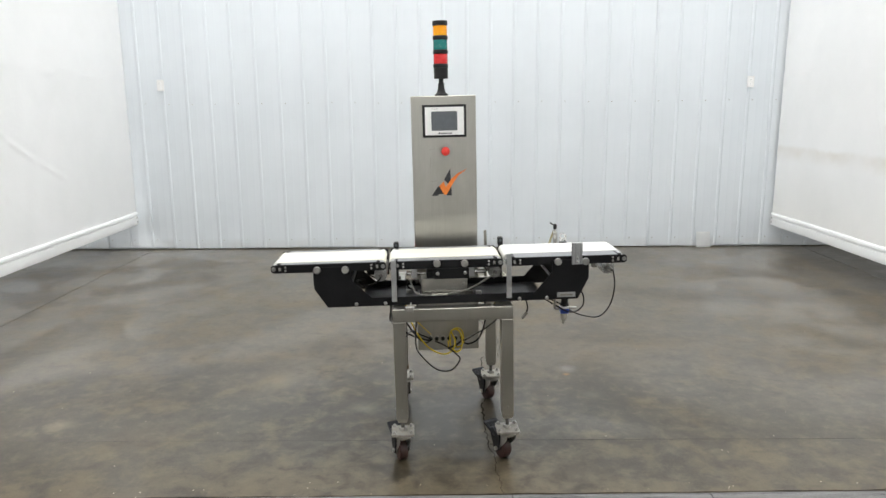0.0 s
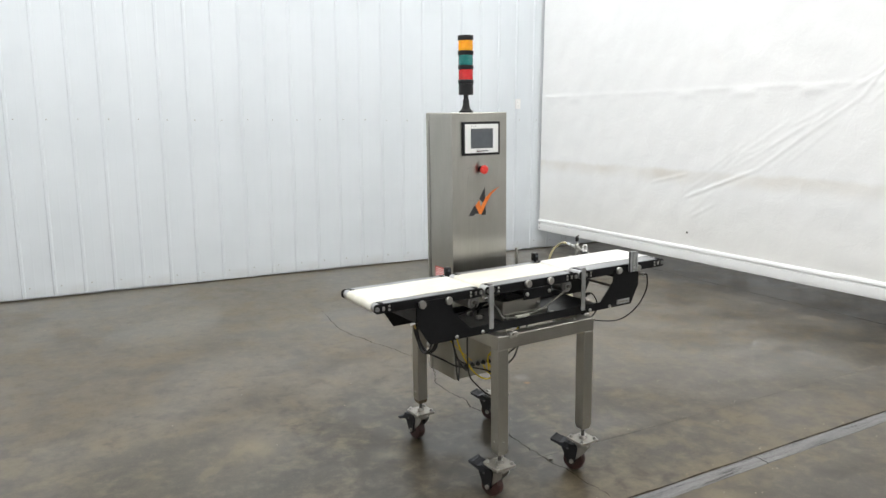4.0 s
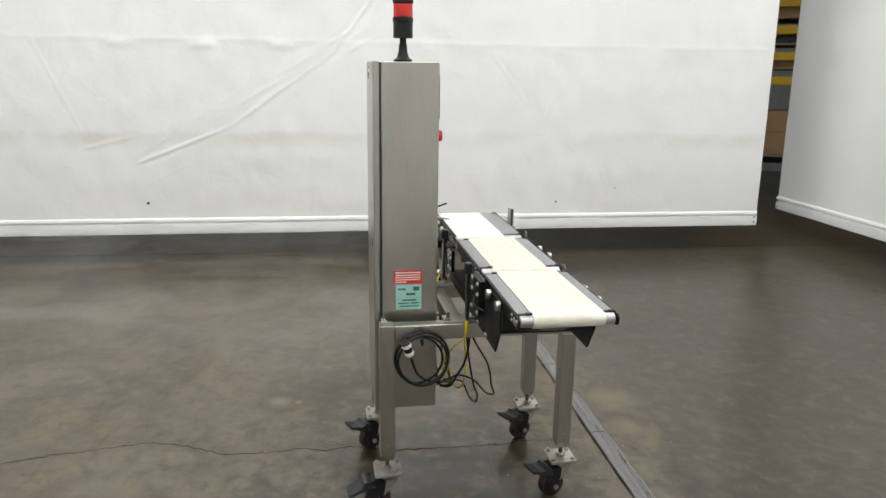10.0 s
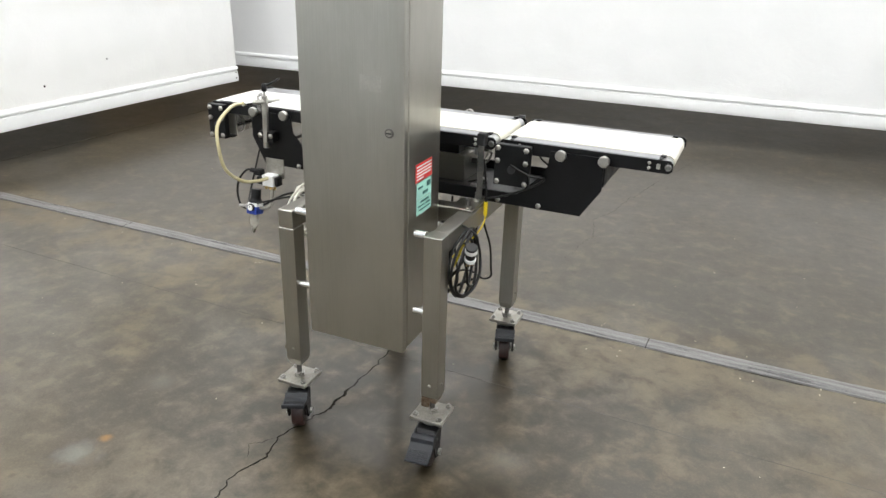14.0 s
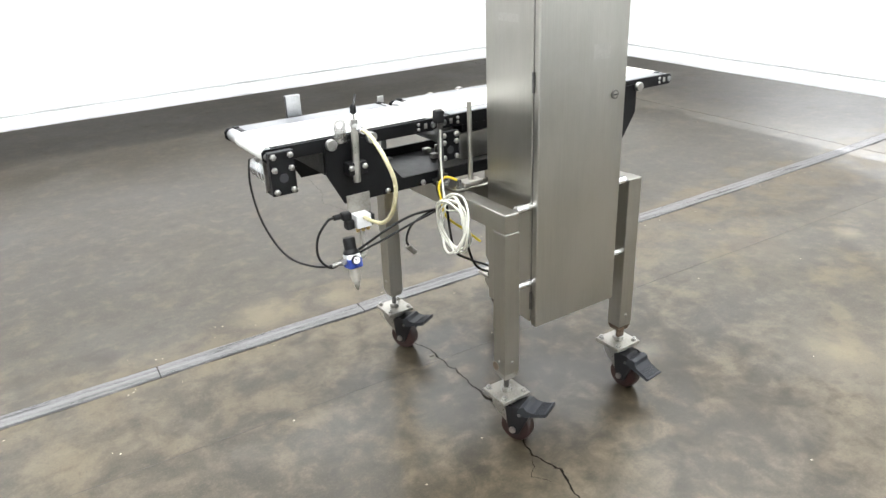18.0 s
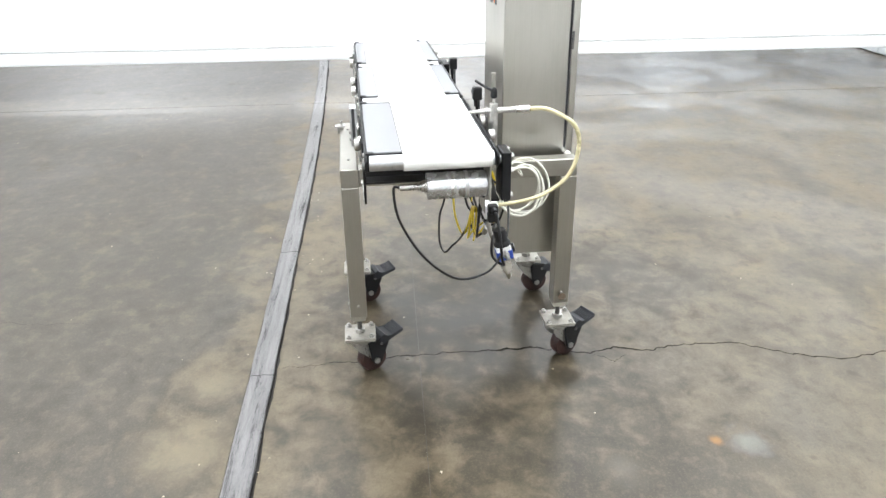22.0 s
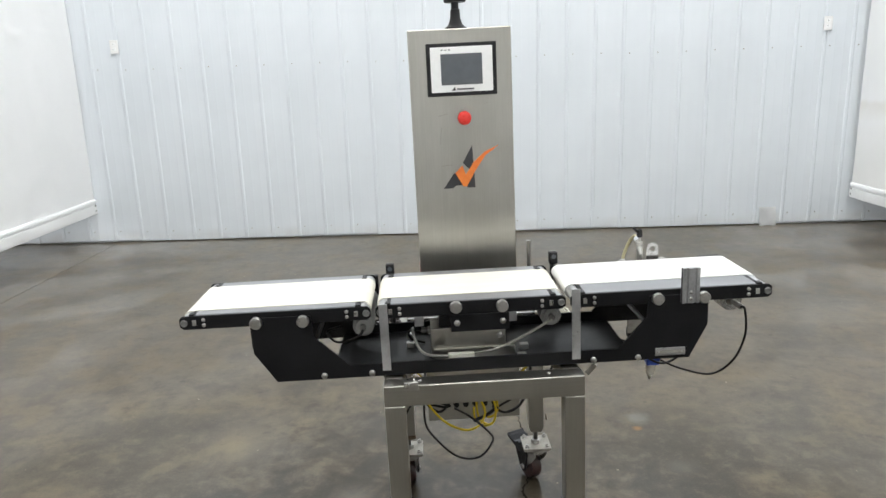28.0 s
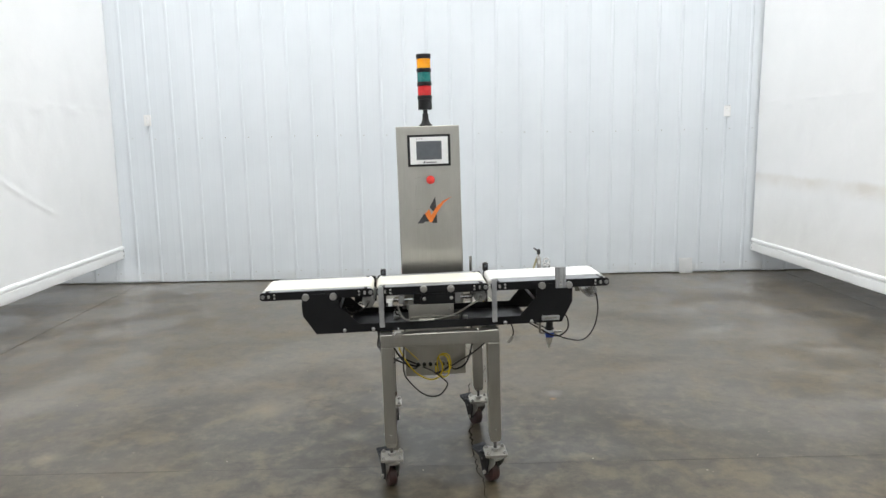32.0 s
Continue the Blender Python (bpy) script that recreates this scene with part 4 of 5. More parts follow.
for s in (-1, 1):
    prism(cover, [(0.012, -0.030), (0.030, -0.022), (0.062, -0.022), (0.086, -0.032), (0.086, -0.050), (TRAIL + 0.033, AXLE + 0.022), (TRAIL + 0.020, AXLE - 0.010), (TRAIL + 0.006, AXLE - 0.017), (TRAIL - 0.009, AXLE - 0.014), (TRAIL - 0.014, AXLE), (0.016, -0.058)], "y", s * 0.0305 - 0.003, s * 0.0305 + 0.003, bevel=0.0012)
prism(cover, [(0.020, -0.022), (0.056, -0.022), (0.078, -0.046), (0.068, -0.060), (0.045, -0.050), (0.020, -0.046)], "y", -0.030, 0.030, bevel=0.002)
cover_mesh = mesh_of("brake_housing", cover, BLACK_PLASTIC)
pedal = prism(bmesh.new(), [(0.050, -0.034), (0.060, -0.017), (0.074, -0.013), (0.082, -0.024), (0.100, -0.026), (0.134, -0.018), (0.138, -0.010), (0.143, -0.011), (0.142, -0.025), (0.102, -0.036), (0.080, -0.046), (0.058, -0.050)], "y", -0.0345, 0.0345, bevel=0.0018)
for i in range(5):
    x = 0.104 + 0.0062 * i
    box(pedal, x, x + 0.0024, -0.032, 0.032, -0.032 + 0.0014 * i, -0.0225 + 0.0014 * i, bevel=0.0006)
pedal_mesh = mesh_of("brake_pedal", pedal, GREY_PLASTIC)
small_pin = mesh_of("hinge_pin", C((0.058, -0.0365, -0.044), (0.058, 0.0365, -0.044), 0.005, n=10), DARK_STEEL)
for (lx, ly), heading in LEGS.items():
    z = 0.151 - RISE * (lx + FRAME_SHIFT)
    castor = part("castor", caster_plate, None, root, "swivel castor with a red-brown wheel and a black brake pedal", m=pose(lx, ly, z))
    for u in (-0.037, 0.037):
        for v in (-0.037, 0.037):
            part("bolt", plate_bolt, None, castor, m=pose(u, v, 0.0055, 0, 0, 40 * u * 27))
    part("stem", stem_mesh, None, castor), part("nut", nut_mesh, None, castor)
    turn = pose(0, 0, 0, 0, 0, heading)
    for nm, me in (("fork", fork_mesh), ("tyre", tread_mesh), ("wheel_core", core_mesh), ("axle", axle_mesh), ("brake_housing", cover_mesh), ("brake_pedal", pedal_mesh), ("hinge_pin", small_pin)):
        # the brake of the castor at the cabinet corner is trodden down
        down = pose(0.058, 0, -0.040) @ pose(0.008, 0, 0, 0, 36, 0) @ pose(-0.058, 0, 0.040) if nm == "brake_pedal" and heading == 97 else pose(0, 0, 0)
        part(nm, me, None, castor, m=turn @ down)

for ob in root.children:
    ob.location.x += FRAME_SHIFT
done = set(root.children)

# control cabinet
X0, X1, Y0, Y1, Z0, Z1 = -0.170, 0.135, 0.142, 0.340, 0.360, 1.610
cabinet = part("cabinet", B(X0, X1, Y0, Y1, Z0, Z1, bevel=0.004, seg=3), STEEL, root, "tall narrow brushed steel cabinet")
part("gasket", B(X0 + 0.004, X1 - 0.004, Y1 - 0.002, Y1 + 0.006, Z0 + 0.004, Z1 - 0.004), INK, cabinet)
door = part("cabinet_door", B(X0 - 0.001, X1 + 0.002, Y1 + 0.006, Y1 + 0.028, Z0 - 0.006, Z1 + 0.002, bevel=0.004, seg=3), STEEL, root, "flat steel door on the back of the cabinet")
part("lock", C((-0.129, Y1 + 0.027, 0.986), (-0.129, Y1 + 0.0315, 0.986), 0.0125, n=24, bevel=0.001), DARK_STEEL, door)
part("key_slot", lathe(bmesh.new(), [(0.0085, 0.0315), (0.0085, 0.0322)], pose(-0.129, Y1, 0.986, -90), 20), STEEL, door)
part("slot_bar", B(-0.137, -0.121, Y1 + 0.0318, Y1 + 0.0335, 0.9845, 0.9875), INK, door)
for hz in (0.435, 1.05, 1.52):
    part("hinge", C((X1 + 0.005, Y1 + 0.008, hz - 0.026), (X1 + 0.005, Y1 + 0.008, hz + 0.026), 0.0042, n=10), DARK_STEEL, door)
tag = part("rating_sticker", B(-0.010, 0.036, Y1 + 0.0275, Y1 + 0.0288, 1.545, 1.600), LABEL_WHITE, root)
part("sticker_band", B(-0.009, 0.035, Y1 + 0.0285, Y1 + 0.0294, 1.584, 1.599), LABEL_RED, tag)
part("sticker_print", B(-0.006, 0.030, Y1 + 0.0285, Y1 + 0.0294, 1.55, 1.574), INK, tag)
part("residue", B(-0.105, -0.045, Y1 + 0.0277, Y1 + 0.0284, 1.085, 1.125), plain("old_glue", (0.41, 0.40, 0.365), (0.52, 0.51, 0.47), 0.5, 0.9, 60), door)
for rz, rh in ((1.30, 0.035), (1.19, 0.02)):
    part("residue", B(X1 - 0.0002, X1 + 0.0005, 0.20, 0.285, rz, rz + rh), bpy.data.materials["old_glue"], cabinet)

# stickers on the side of the cabinet
def sticker(y0, y1, z0, z1, material, ink, lines, label):
    ob = part("label", B(X0 - 0.0012, X0 + 0.0008, y0, y1, z0, z1), material, root, label)
    for a, b, c, d in lines:
        part("print", B(X0 - 0.0021, X0 - 0.0009, y0 + (y1 - y0) * a, y0 + (y1 - y0) * b, z0 + (z1 - z0) * c, z0 + (z1 - z0) * d), ink, ob)


sticker(0.197, 0.299, 0.840, 0.890, LABEL_RED, LABEL_WHITE, [(0.05, 0.95, 0.80, 0.88), (0.06, 0.94, 0.62, 0.69), (0.05, 0.96, 0.45, 0.52), (0.08, 0.95, 0.28, 0.35), (0.55, 0.95, 0.11, 0.18)], "red warning label with rows of white print")
sticker(0.199, 0.291, 0.789, 0.836, LABEL_TEAL, TEAL_INK, [(0.62, 0.92, 0.62, 0.74), (0.08, 0.32, 0.55, 0.86), (0.25, 0.6, 0.18, 0.36)], "pale teal label with dark print")
sticker(0.199, 0.291, 0.745, 0.787, LABEL_TEAL, TEAL_INK, [(0.2, 0.75, 0.76, 0.88), (0.1, 0.4, 0.5, 0.6), (0.5, 0.9, 0.5, 0.6), (0.1, 0.85, 0.25, 0.33)], "pale teal rating label with dark print")

# touch panel, stop button and emblem on the front
panel = part("touch_panel", B(-0.118, 0.089, Y0 - 0.010, Y0, 1.417, 1.569, bevel=0.003), BLACK_PLASTIC, root, "touch panel with a white face and a dark screen")
part("face_plate", B(-0.106, 0.077, Y0 - 0.0125, Y0 - 0.009, 1.428, 1.558, bevel=0.001), PANEL_WHITE, panel)
part("screen", B(-0.076, 0.046, Y0 - 0.0137, Y0 - 0.012, 1.449, 1.538), SCREEN, panel)
part("emblem", P([(-0.047, 1.4325), (-0.037, 1.4435), (-0.034, 1.4325)], "y", Y0 - 0.0138, Y0 - 0.0122), INK, panel)
part("emblem_flash", P([(-0.037, 1.4335), (-0.026, 1.4415), (-0.035, 1.4345)], "y", Y0 - 0.0141, Y0 - 0.0125), LABEL_RED, panel)
part("print", B(-0.031, 0.020, Y0 - 0.0138, Y0 - 0.0122, 1.434, 1.4385), INK, panel)
for i in range(3):
    part("indicator", B(-0.074 + 0.011 * i, -0.069 + 0.011 * i, Y0 - 0.0135, Y0 - 0.0122, 1.548, 1.551), INK, panel)
stop = part("stop_button", C((-0.013, Y0 + 0.001, 1.352), (-0.013, Y0 - 0.009, 1.352), 0.0155, n=24, bevel=0.001), BLACK_PLASTIC, root, "red mushroom emergency stop button")
part("mushroom", lathe(bmesh.new(), [(0.011, 0.008), (0.012, 0.018), (0.0195, 0.022), (0.0205, 0.027), (0.0195, 0.033), (0.015, 0.0362), (0.005, 0.0375)], pose(-0.013, Y0, 1.352, 90)), RED, stop)
emblem = part("front_emblem", P([(0.008, 1.268), (0.014, 1.139), (-0.010, 1.139), (-0.012, 1.147), (-0.046, 1.147), (-0.054, 1.139), (-0.083, 1.139), (-0.050, 1.186), (-0.021, 1.172), (-0.008, 1.150), (0.004, 1.188), (-0.022, 1.216)], "y", Y0 - 0.0012, Y0 + 0.0005), INK, root, "dark and orange pointed emblem")
part("swoosh", P([(-0.046, 1.185), (-0.022, 1.143), (-0.012, 1.143), (0.014, 1.188), (0.048, 1.236), (0.090, 1.266), (0.046, 1.247), (0.012, 1.218), (-0.014, 1.180), (-0.024, 1.208), (-0.036, 1.196)], "y", Y0 - 0.0021, Y0 - 0.0006), ORANGE, emblem)
# scratches on the front sheet
for sx, sz, ln, dg in ((-0.075, 1.362, 0.03, 12), (0.055, 1.392, 0.012, 8), (-0.085, 1.30, 0.05, 84), (-0.07, 1.21, 0.035, 4)):
    part("scratch", B(-ln / 2, ln / 2, -0.0005, 0.0001, -0.0012, 0.0012), DULL_ZINC, cabinet, m=pose(sx, Y0, sz, 0, -dg, 0))

# signal tower
BX, BY = -0.021, 0.25
tower = part("signal_tower", lathe(bmesh.new(), [(0.033, Z1), (0.033, Z1 + 0.008), (0.027, Z1 + 0.011), (0.021, Z1 + 0.018), (0.0155, Z1 + 0.036), (0.0145, Z1 + 0.060), (0.0115, Z1 + 0.062), (0.0115, Z1 + 0.083)], pose(BX, BY, 0)), BLACK_PLASTIC, root, "signal tower with amber, green and red lenses")
z = Z1 + 0.081
for nm, h, r, material in (("tower_base", 0.050, 0.0340, BLACK_PLASTIC), ("collar", 0.019, 0.0362, BLACK_PLASTIC), ("red_lens", 0.046, 0.0335, LENS_RED), ("collar", 0.019, 0.0362, BLACK_PLASTIC), ("green_lens", 0.046, 0.0335, LENS_GREEN), ("collar", 0.019, 0.0362, BLACK_PLASTIC), ("amber_lens", 0.046, 0.0335, LENS_AMBER), ("cap", 0.022, 0.0362, BLACK_PLASTIC)):
    bm = lathe(bmesh.new(), [(r - 0.002, z), (r, z + 0.002), (r, z + h - 0.002), (r - 0.002, z + h)], pose(BX, BY, 0), 32)
    part(nm, bm, material, tower)
    z += h

# cable glands on the front of the cabinet's foot
for i, gx in enumerate((-0.108, -0.077, -0.046, -0.014, 0.017, 0.048)):
    gl = part("cable_gland", C((gx, Y0, 0.424), (gx, Y0 - 0.012, 0.424), 0.0125, n=6), ZINC, root)
    part("gland_nut", C((gx, Y0 - 0.012, 0.424), (gx, Y0 - 0.026, 0.424), 0.0105, 0.008, n=14), BLACK_PLASTIC, gl)

for ob in root.children:
    if ob not in done:
        ob.location.x += CABINET_SHIFT

# tray with the winged side plates; it and all that it carries sits a little low on the frame
done |= set(root.children)
WING = [(-0.600, 0.910), (-0.602, 0.815), (-0.548, 0.732), (0.538, 0.735), (0.584, 0.824), (0.582, 0.910), (0.428, 0.910), (0.424, 0.853), (0.350, 0.769), (-0.358, 0.767), (-0.442, 0.848), (-0.448, 0.910)]
FY, BYK = -0.289, 0.014
tray = part("tray", B(-0.405, 0.395, FY, BYK, 0.7355, 0.7405), BLACK_GLOSS, root, "black painted tray under the belts")
for y in (FY, BYK):
    wing = part("side_plate", P(WING, "y", y - 0.003, y + 0.003, bevel=0.0008), BLACK, root, "black side plate with raised ends")
    face, fy = (FRONT, y - 0.003) if y < -0.1 else (BACK, y + 0.003)
    for bx in (-0.425, -0.300, 0.283, 0.402):
        stud(big_bolt, (bx, fy, 0.7435), face, wing)
for x in (-0.603, 0.585):
    part("end_plate", B(x - 0.002, x + 0.002, FY + 0.004, BYK - 0.004, 0.826, 0.884), BLACK, tray)
for x0, z0, x1, z1 in ((-0.445, 0.850, -0.40, 0.806), (0.425, 0.853, 0.385, 0.809)):
    part("stay_bar", C((x0, FY, z0 - 0.02), (x0, BYK, z0 - 0.02), 0.006, n=10), DARK_STEEL, tray)
name_plate = part("name_plate", B(0.447, 0.527, FY - 0.0048, FY - 0.0028, 0.744, 0.766, bevel=0.0008), ALU, root, "small metal plate with print")
part("print", B(0.459, 0.515, FY - 0.0054, FY - 0.0045, 0.751, 0.759), GREY_CABLE, name_plate)
for sx in (0.452, 0.522):
    part("rivet", C((sx, FY - 0.0045, 0.755), (sx, FY - 0.006, 0.755), 0.002, n=8), CHROME, name_plate)
part("tray_strip", B(-0.078, 0.060, -0.250, -0.222, 0.7405, 0.7435, bevel=0.001), DECK, tray)


# conveyors
def conveyor(name, x0, x1, belt_y, material, label, knobs, back_knobs):
    ry0, ry1, zc, r = -0.2855, 0.0085, 0.907, 0.0205
    bed = part(name, B(x0 + 0.03, x1 - 0.03, ry0 + 0.006, ry1 - 0.006, 0.890, 0.9255), BLACK, root, label)
    by0, by1 = belt_y
    bm, k = bmesh.new(), 10
    loop = [(x1 - r - 0.001 + r * math.sin(math.pi * i / k), zc + r * math.cos(math.pi * i / k)) for i in range(k + 1)]
    loop += [(x0 + r + 0.001 - r * math.sin(math.pi * i / k), zc - r * math.cos(math.pi * i / k)) for i in range(k + 1)]
    inner = [(zx + (0.0022 if zx < (x0 + x1) / 2 else -0.0022) * (1 if zc - r * 0.9 < zz < zc + r * 0.9 else 0), zz - (0.0018 if zz > zc else -0.0018)) for zx, zz in loop]
    rings = [[bm.verts.new((zx, y, zz)) for zx, zz in pts] for y, pts in ((by0, inner), (by0, loop), (by1, loop), (by1, inner))]
    for a, b in zip(rings, rings[1:] + rings[:1]):
        for i in range(len(loop)):
            j = (i + 1) % len(loop)
            bm.faces.new((a[i], a[j], b[j], b[i]))
    part("belt", bm, material, bed, "white conveyor belt" if material is BELT else "cream-stained white conveyor belt")
    for x in (x0 + r + 0.001, x1 - r - 0.001):
        part("roller", C((x, ry0 + 0.007, zc), (x, ry1 - 0.007, zc), r - 0.003, n=24, bevel=0.001), ALU, bed)
    for y, face, dy in ((ry0, FRONT, -1), (ry1, BACK, 1)):
        ends = [(x0 + 0.010, 0.889), (x1 - 0.010, 0.889), (x1, 0.897), (x1, 0.917), (x1 - 0.008, 0.9245), (x0 + 0.008, 0.9245), (x0, 0.917), (x0, 0.897)]
        rail = part("side_rail", P(ends, "y", y - 0.003, y + 0.003, bevel=0.0008), BLACK, bed)
        out = y + dy * 0.003
        for bx in (x0 + 0.012, x1 - 0.012):
            stud(end_bolt, (bx, out, zc), face, rail)
        for s, bx in ((1, x0), (-1, x1)):
            part("slot_plate", B(bx + s * 0.038 - 0.005, bx + s * 0.038 + 0.005, min(out, out + dy * 0.002), max(out, out + dy * 0.002), zc - 0.0075, zc + 0.0075, bevel=0.0006), ZINC, rail)
            for dz in (-0.007, 0.007):
                stud(bolt_mesh, (bx + s * 0.062, out, zc + dz), face, rail)
    for a, b in ((ry0 + 0.004, by0 - 0.0015), (by1 + 0.0015, ry1 - 0.004)):
        if b - a > 0.012:
            part("deck_plate", P([(x0 + 0.040, a), (x1 - 0.040, a), (x1 - 0.040, b), (x0 + 0.040, b)], "z", 0.9226, 0.9262, bevel=0.0007), DECK, bed)
            for x in (x0 + 0.032, x1 - 0.032):
                part("end_block", B(x - 0.007, x + 0.007, a - 0.004, a + 0.014, 0.916, 0.929, bevel=0.001), BLACK_PLASTIC, bed)
    for kx, kz in knobs:
        stud(knob_mesh, (kx, FY - 0.004, kz), FRONT, bed, "knob")
    for kx, kz in back_knobs:
        stud(knob_mesh, (kx, BYK + 0.004, kz), BACK, bed, "knob")
    return bed


infeed = conveyor("infeed_conveyor", -0.782, -0.293, (-0.249, -0.036), BELT_WORN, "narrow belt conveyor at the free end", ((-0.585, 0.901), (-0.466, 0.899)), ((-0.602, 0.903), (-0.481, 0.903)))
weigh = conveyor("weigh_conveyor", -0.281, 0.212, (-0.232, -0.038), BELT_WORN, "middle belt conveyor over the load cell", ((-0.074, 0.914), (0.045, 0.911)), ())
outfeed = conveyor("outfeed_conveyor", 0.224, 0.752, (-0.203, -0.004), BELT, "belt conveyor with the drive motor at its end", ((0.448, 0.905), (0.568, 0.903)), ((0.567, 0.909), (0.447, 0.909)))

# drives: black gear cases at the back, motors across under the belts
def gear_case(parent, x0, x1, z0, z1, y1=0.040):
    case = part("gear_case", B(x0, x1, BYK + 0.0035, y1, z0, z1, bevel=0.003), BLACK, parent, "black belt drive case")
    for bx in (x0 + 0.011, x1 - 0.011):
        for bz in (z0 + 0.011, (z0 + z1) / 2 + 0.012, z1 - 0.011):
            stud(big_bolt, (bx, y1, bz), BACK, case)
    part("bore", C(((x0 + x1) / 2, y1 - 0.001, (z0 + z1) / 2 - 0.012), ((x0 + x1) / 2, y1 + 0.0015, (z0 + z1) / 2 - 0.012), 0.012, n=20), INK, case)


gear_case(outfeed, 0.678, 0.746, 0.806, 0.921)
gear_case(weigh, 0.160, 0.226, 0.796, 0.884, 0.032)
gear_case(infeed, -0.396, -0.290, 0.797, 0.918, 0.040)
motor = part("drive_motor", C((0.707, -0.010, 0.838), (0.707, -0.150, 0.838), 0.0310, n=28, bevel=0.002), WRAP, root, "silver cylindrical drive motor")
part("motor_band", C((0.707, -0.055, 0.838), (0.707, -0.063, 0.838), 0.0319, n=28), ALU, motor)
part("motor_band", C((0.707, -0.090, 0.838), (0.707, -0.096, 0.838), 0.0319, n=28), CHROME, motor)
part("motor_neck", C((0.707, -0.150, 0.838), (0.707, -0.166, 0.838), 0.016, 0.010, n=20), ZINC, motor)
part("motor_plug", C((0.707, -0.166, 0.838), (0.707, -0.212, 0.838), 0.008, n=16, bevel=0.001), ZINC, motor)
part("motor_bracket", B(0.668, 0.748, -0.010, -0.006, 0.806, 0.890, bevel=0.001), DULL_ZINC, motor)
part("motor_bracket", B(0.672, 0.744, -0.006, BYK, 0.806, 0.812), BLACK, motor)
for mx, mz in ((-0.318, 0.860), (0.178, 0.860)):
    m2 = part("drive_motor", C((mx, -0.010, mz), (mx, -0.255, mz), 0.0280, n=28, bevel=0.003), MOTOR_GREY, root, "silver motor across the tray")
    part("motor_cap", C((mx, -0.255, mz), (mx, -0.262, mz), 0.021, n=24, bevel=0.002), MOTOR_GREY, m2)
    part("motor_plug", C((mx, -0.262, mz), (mx, -0.272, mz), 0.009, n=14), DARK_STEEL, m2)

# load cell under the middle belt
cell = part("load_cell_cover", B(-0.142, 0.062, -0.215, -0.105, 0.7405, 0.826, bevel=0.003), STEEL_X, root, "grey steel load cell cover")
part("cover_flange", B(-0.135, 0.085, -0.226, -0.215, 0.7405, 0.770, bevel=0.001), STEEL_X, cell)
stud(big_bolt, (0.045, -0.215, 0.80), FRONT, cell)
bracket = part("weigh_bracket", B(-0.088, 0.064, FY - 0.001, FY + 0.004, 0.842, 0.888, bevel=0.001), BLACK, root)
part("bracket_arm", B(-0.088, 0.064, FY + 0.004, -0.100, 0.858, 0.864), BLACK, bracket)
part("bracket_block", B(-0.118, 0.050, -0.210, -0.110, 0.8265, 0.8575, bevel=0.002), BLACK_GLOSS, bracket)
for x0, x1 in ((-0.205, -0.120), (0.052, 0.150)):
    pin = part("cell_shaft", C((x0, -0.160, 0.842), (x1, -0.160, 0.842), 0.0105, n=18, bevel=0.001), CHROME, root)
    part("shaft_block", B(x0 + 0.020, x0 + 0.046, -0.178, -0.142, 0.822, 0.862, bevel=0.002), ALU, pin)
for bx in (-0.072, 0.047):
    stud(big_bolt, (bx, FY - 0.001, 0.867), FRONT, bracket)
for cx, cy in ((-0.20, -0.12), (-0.2, -0.05), (0.115, -0.18), (0.10, -0.25)):
    part("terminal", B(cx - 0.012, cx + 0.012, cy - 0.010, cy + 0.010, 0.7405, 0.757, bevel=0.002), ZINC, tray)

# plug and short cable on the end of the load cell cover
lead = part("cover_plug", C((-0.143, -0.150, 0.800), (-0.168, -0.150, 0.800), 0.009, n=14, bevel=0.001), DARK_STEEL, cell)
part("plug_nut", C((-0.143, -0.150, 0.800), (-0.150, -0.150, 0.800), 0.0125, n=6), ZINC, cell)
part("plug_lead", T([(-0.168, -0.150, 0.800), (-0.190, -0.145, 0.802), (-0.205, -0.125, 0.785), (-0.195, -0.105, 0.758), (-0.160, -0.098, 0.7445)], 0.0034, n=8), RUBBER, cell)

# flat upright guides in front, profile post
for gx in (-0.2605, 0.2365):
    g = part("guide_strap", B(gx - 0.011, gx + 0.011, FY - 0.0105, FY - 0.007, 0.750, 0.931 if gx < 0 else 0.943, bevel=0.0008), ALU, root, "flat aluminium upright strap")
    part("strap_foot", B(gx - 0.011, gx + 0.034, FY + 0.004, FY + 0.028, 0.7405, 0.7435), ALU, g)
    part("strap_spacer", C((gx, FY - 0.007, 0.757), (gx, FY - 0.003, 0.757), 0.008, n=12), ZINC, g)
    stud(bolt_mesh, (gx + 0.022, FY + 0.016, 0.7435), Euler((0, 0, 0)), g)
px, py = 0.529, FY - 0.0185
section = [(-0.022, -0.008), (-0.014, -0.008), (-0.014, -0.003), (-0.008, -0.003), (-0.008, -0.008), (0.008, -0.008), (0.008, -0.003), (0.014, -0.003), (0.014, -0.008), (0.022, -0.008), (0.022, 0.008), (-0.022, 0.008)]
post = part("profile_post", P([(px + u, py + v) for u, v in section], "z", 0.893, 0.986, bevel=0.0006), ALU, root, "short slotted aluminium profile post")
for dx in (-0.0222, 0.0222):
    part("side_slot", B(px + dx - 0.0008, px + dx + 0.0008, py - 0.0035, py + 0.0035, 0.8935, 0.9855), INK, post)
for sz in (0.905, 0.922):
    stud(bolt_mesh, (px, py - 0.008, sz), FRONT, post)
part("post_link", C((px, py + 0.008, 0.905), (px, FY - 0.003, 0.905), 0.007, n=12), ZINC, post)

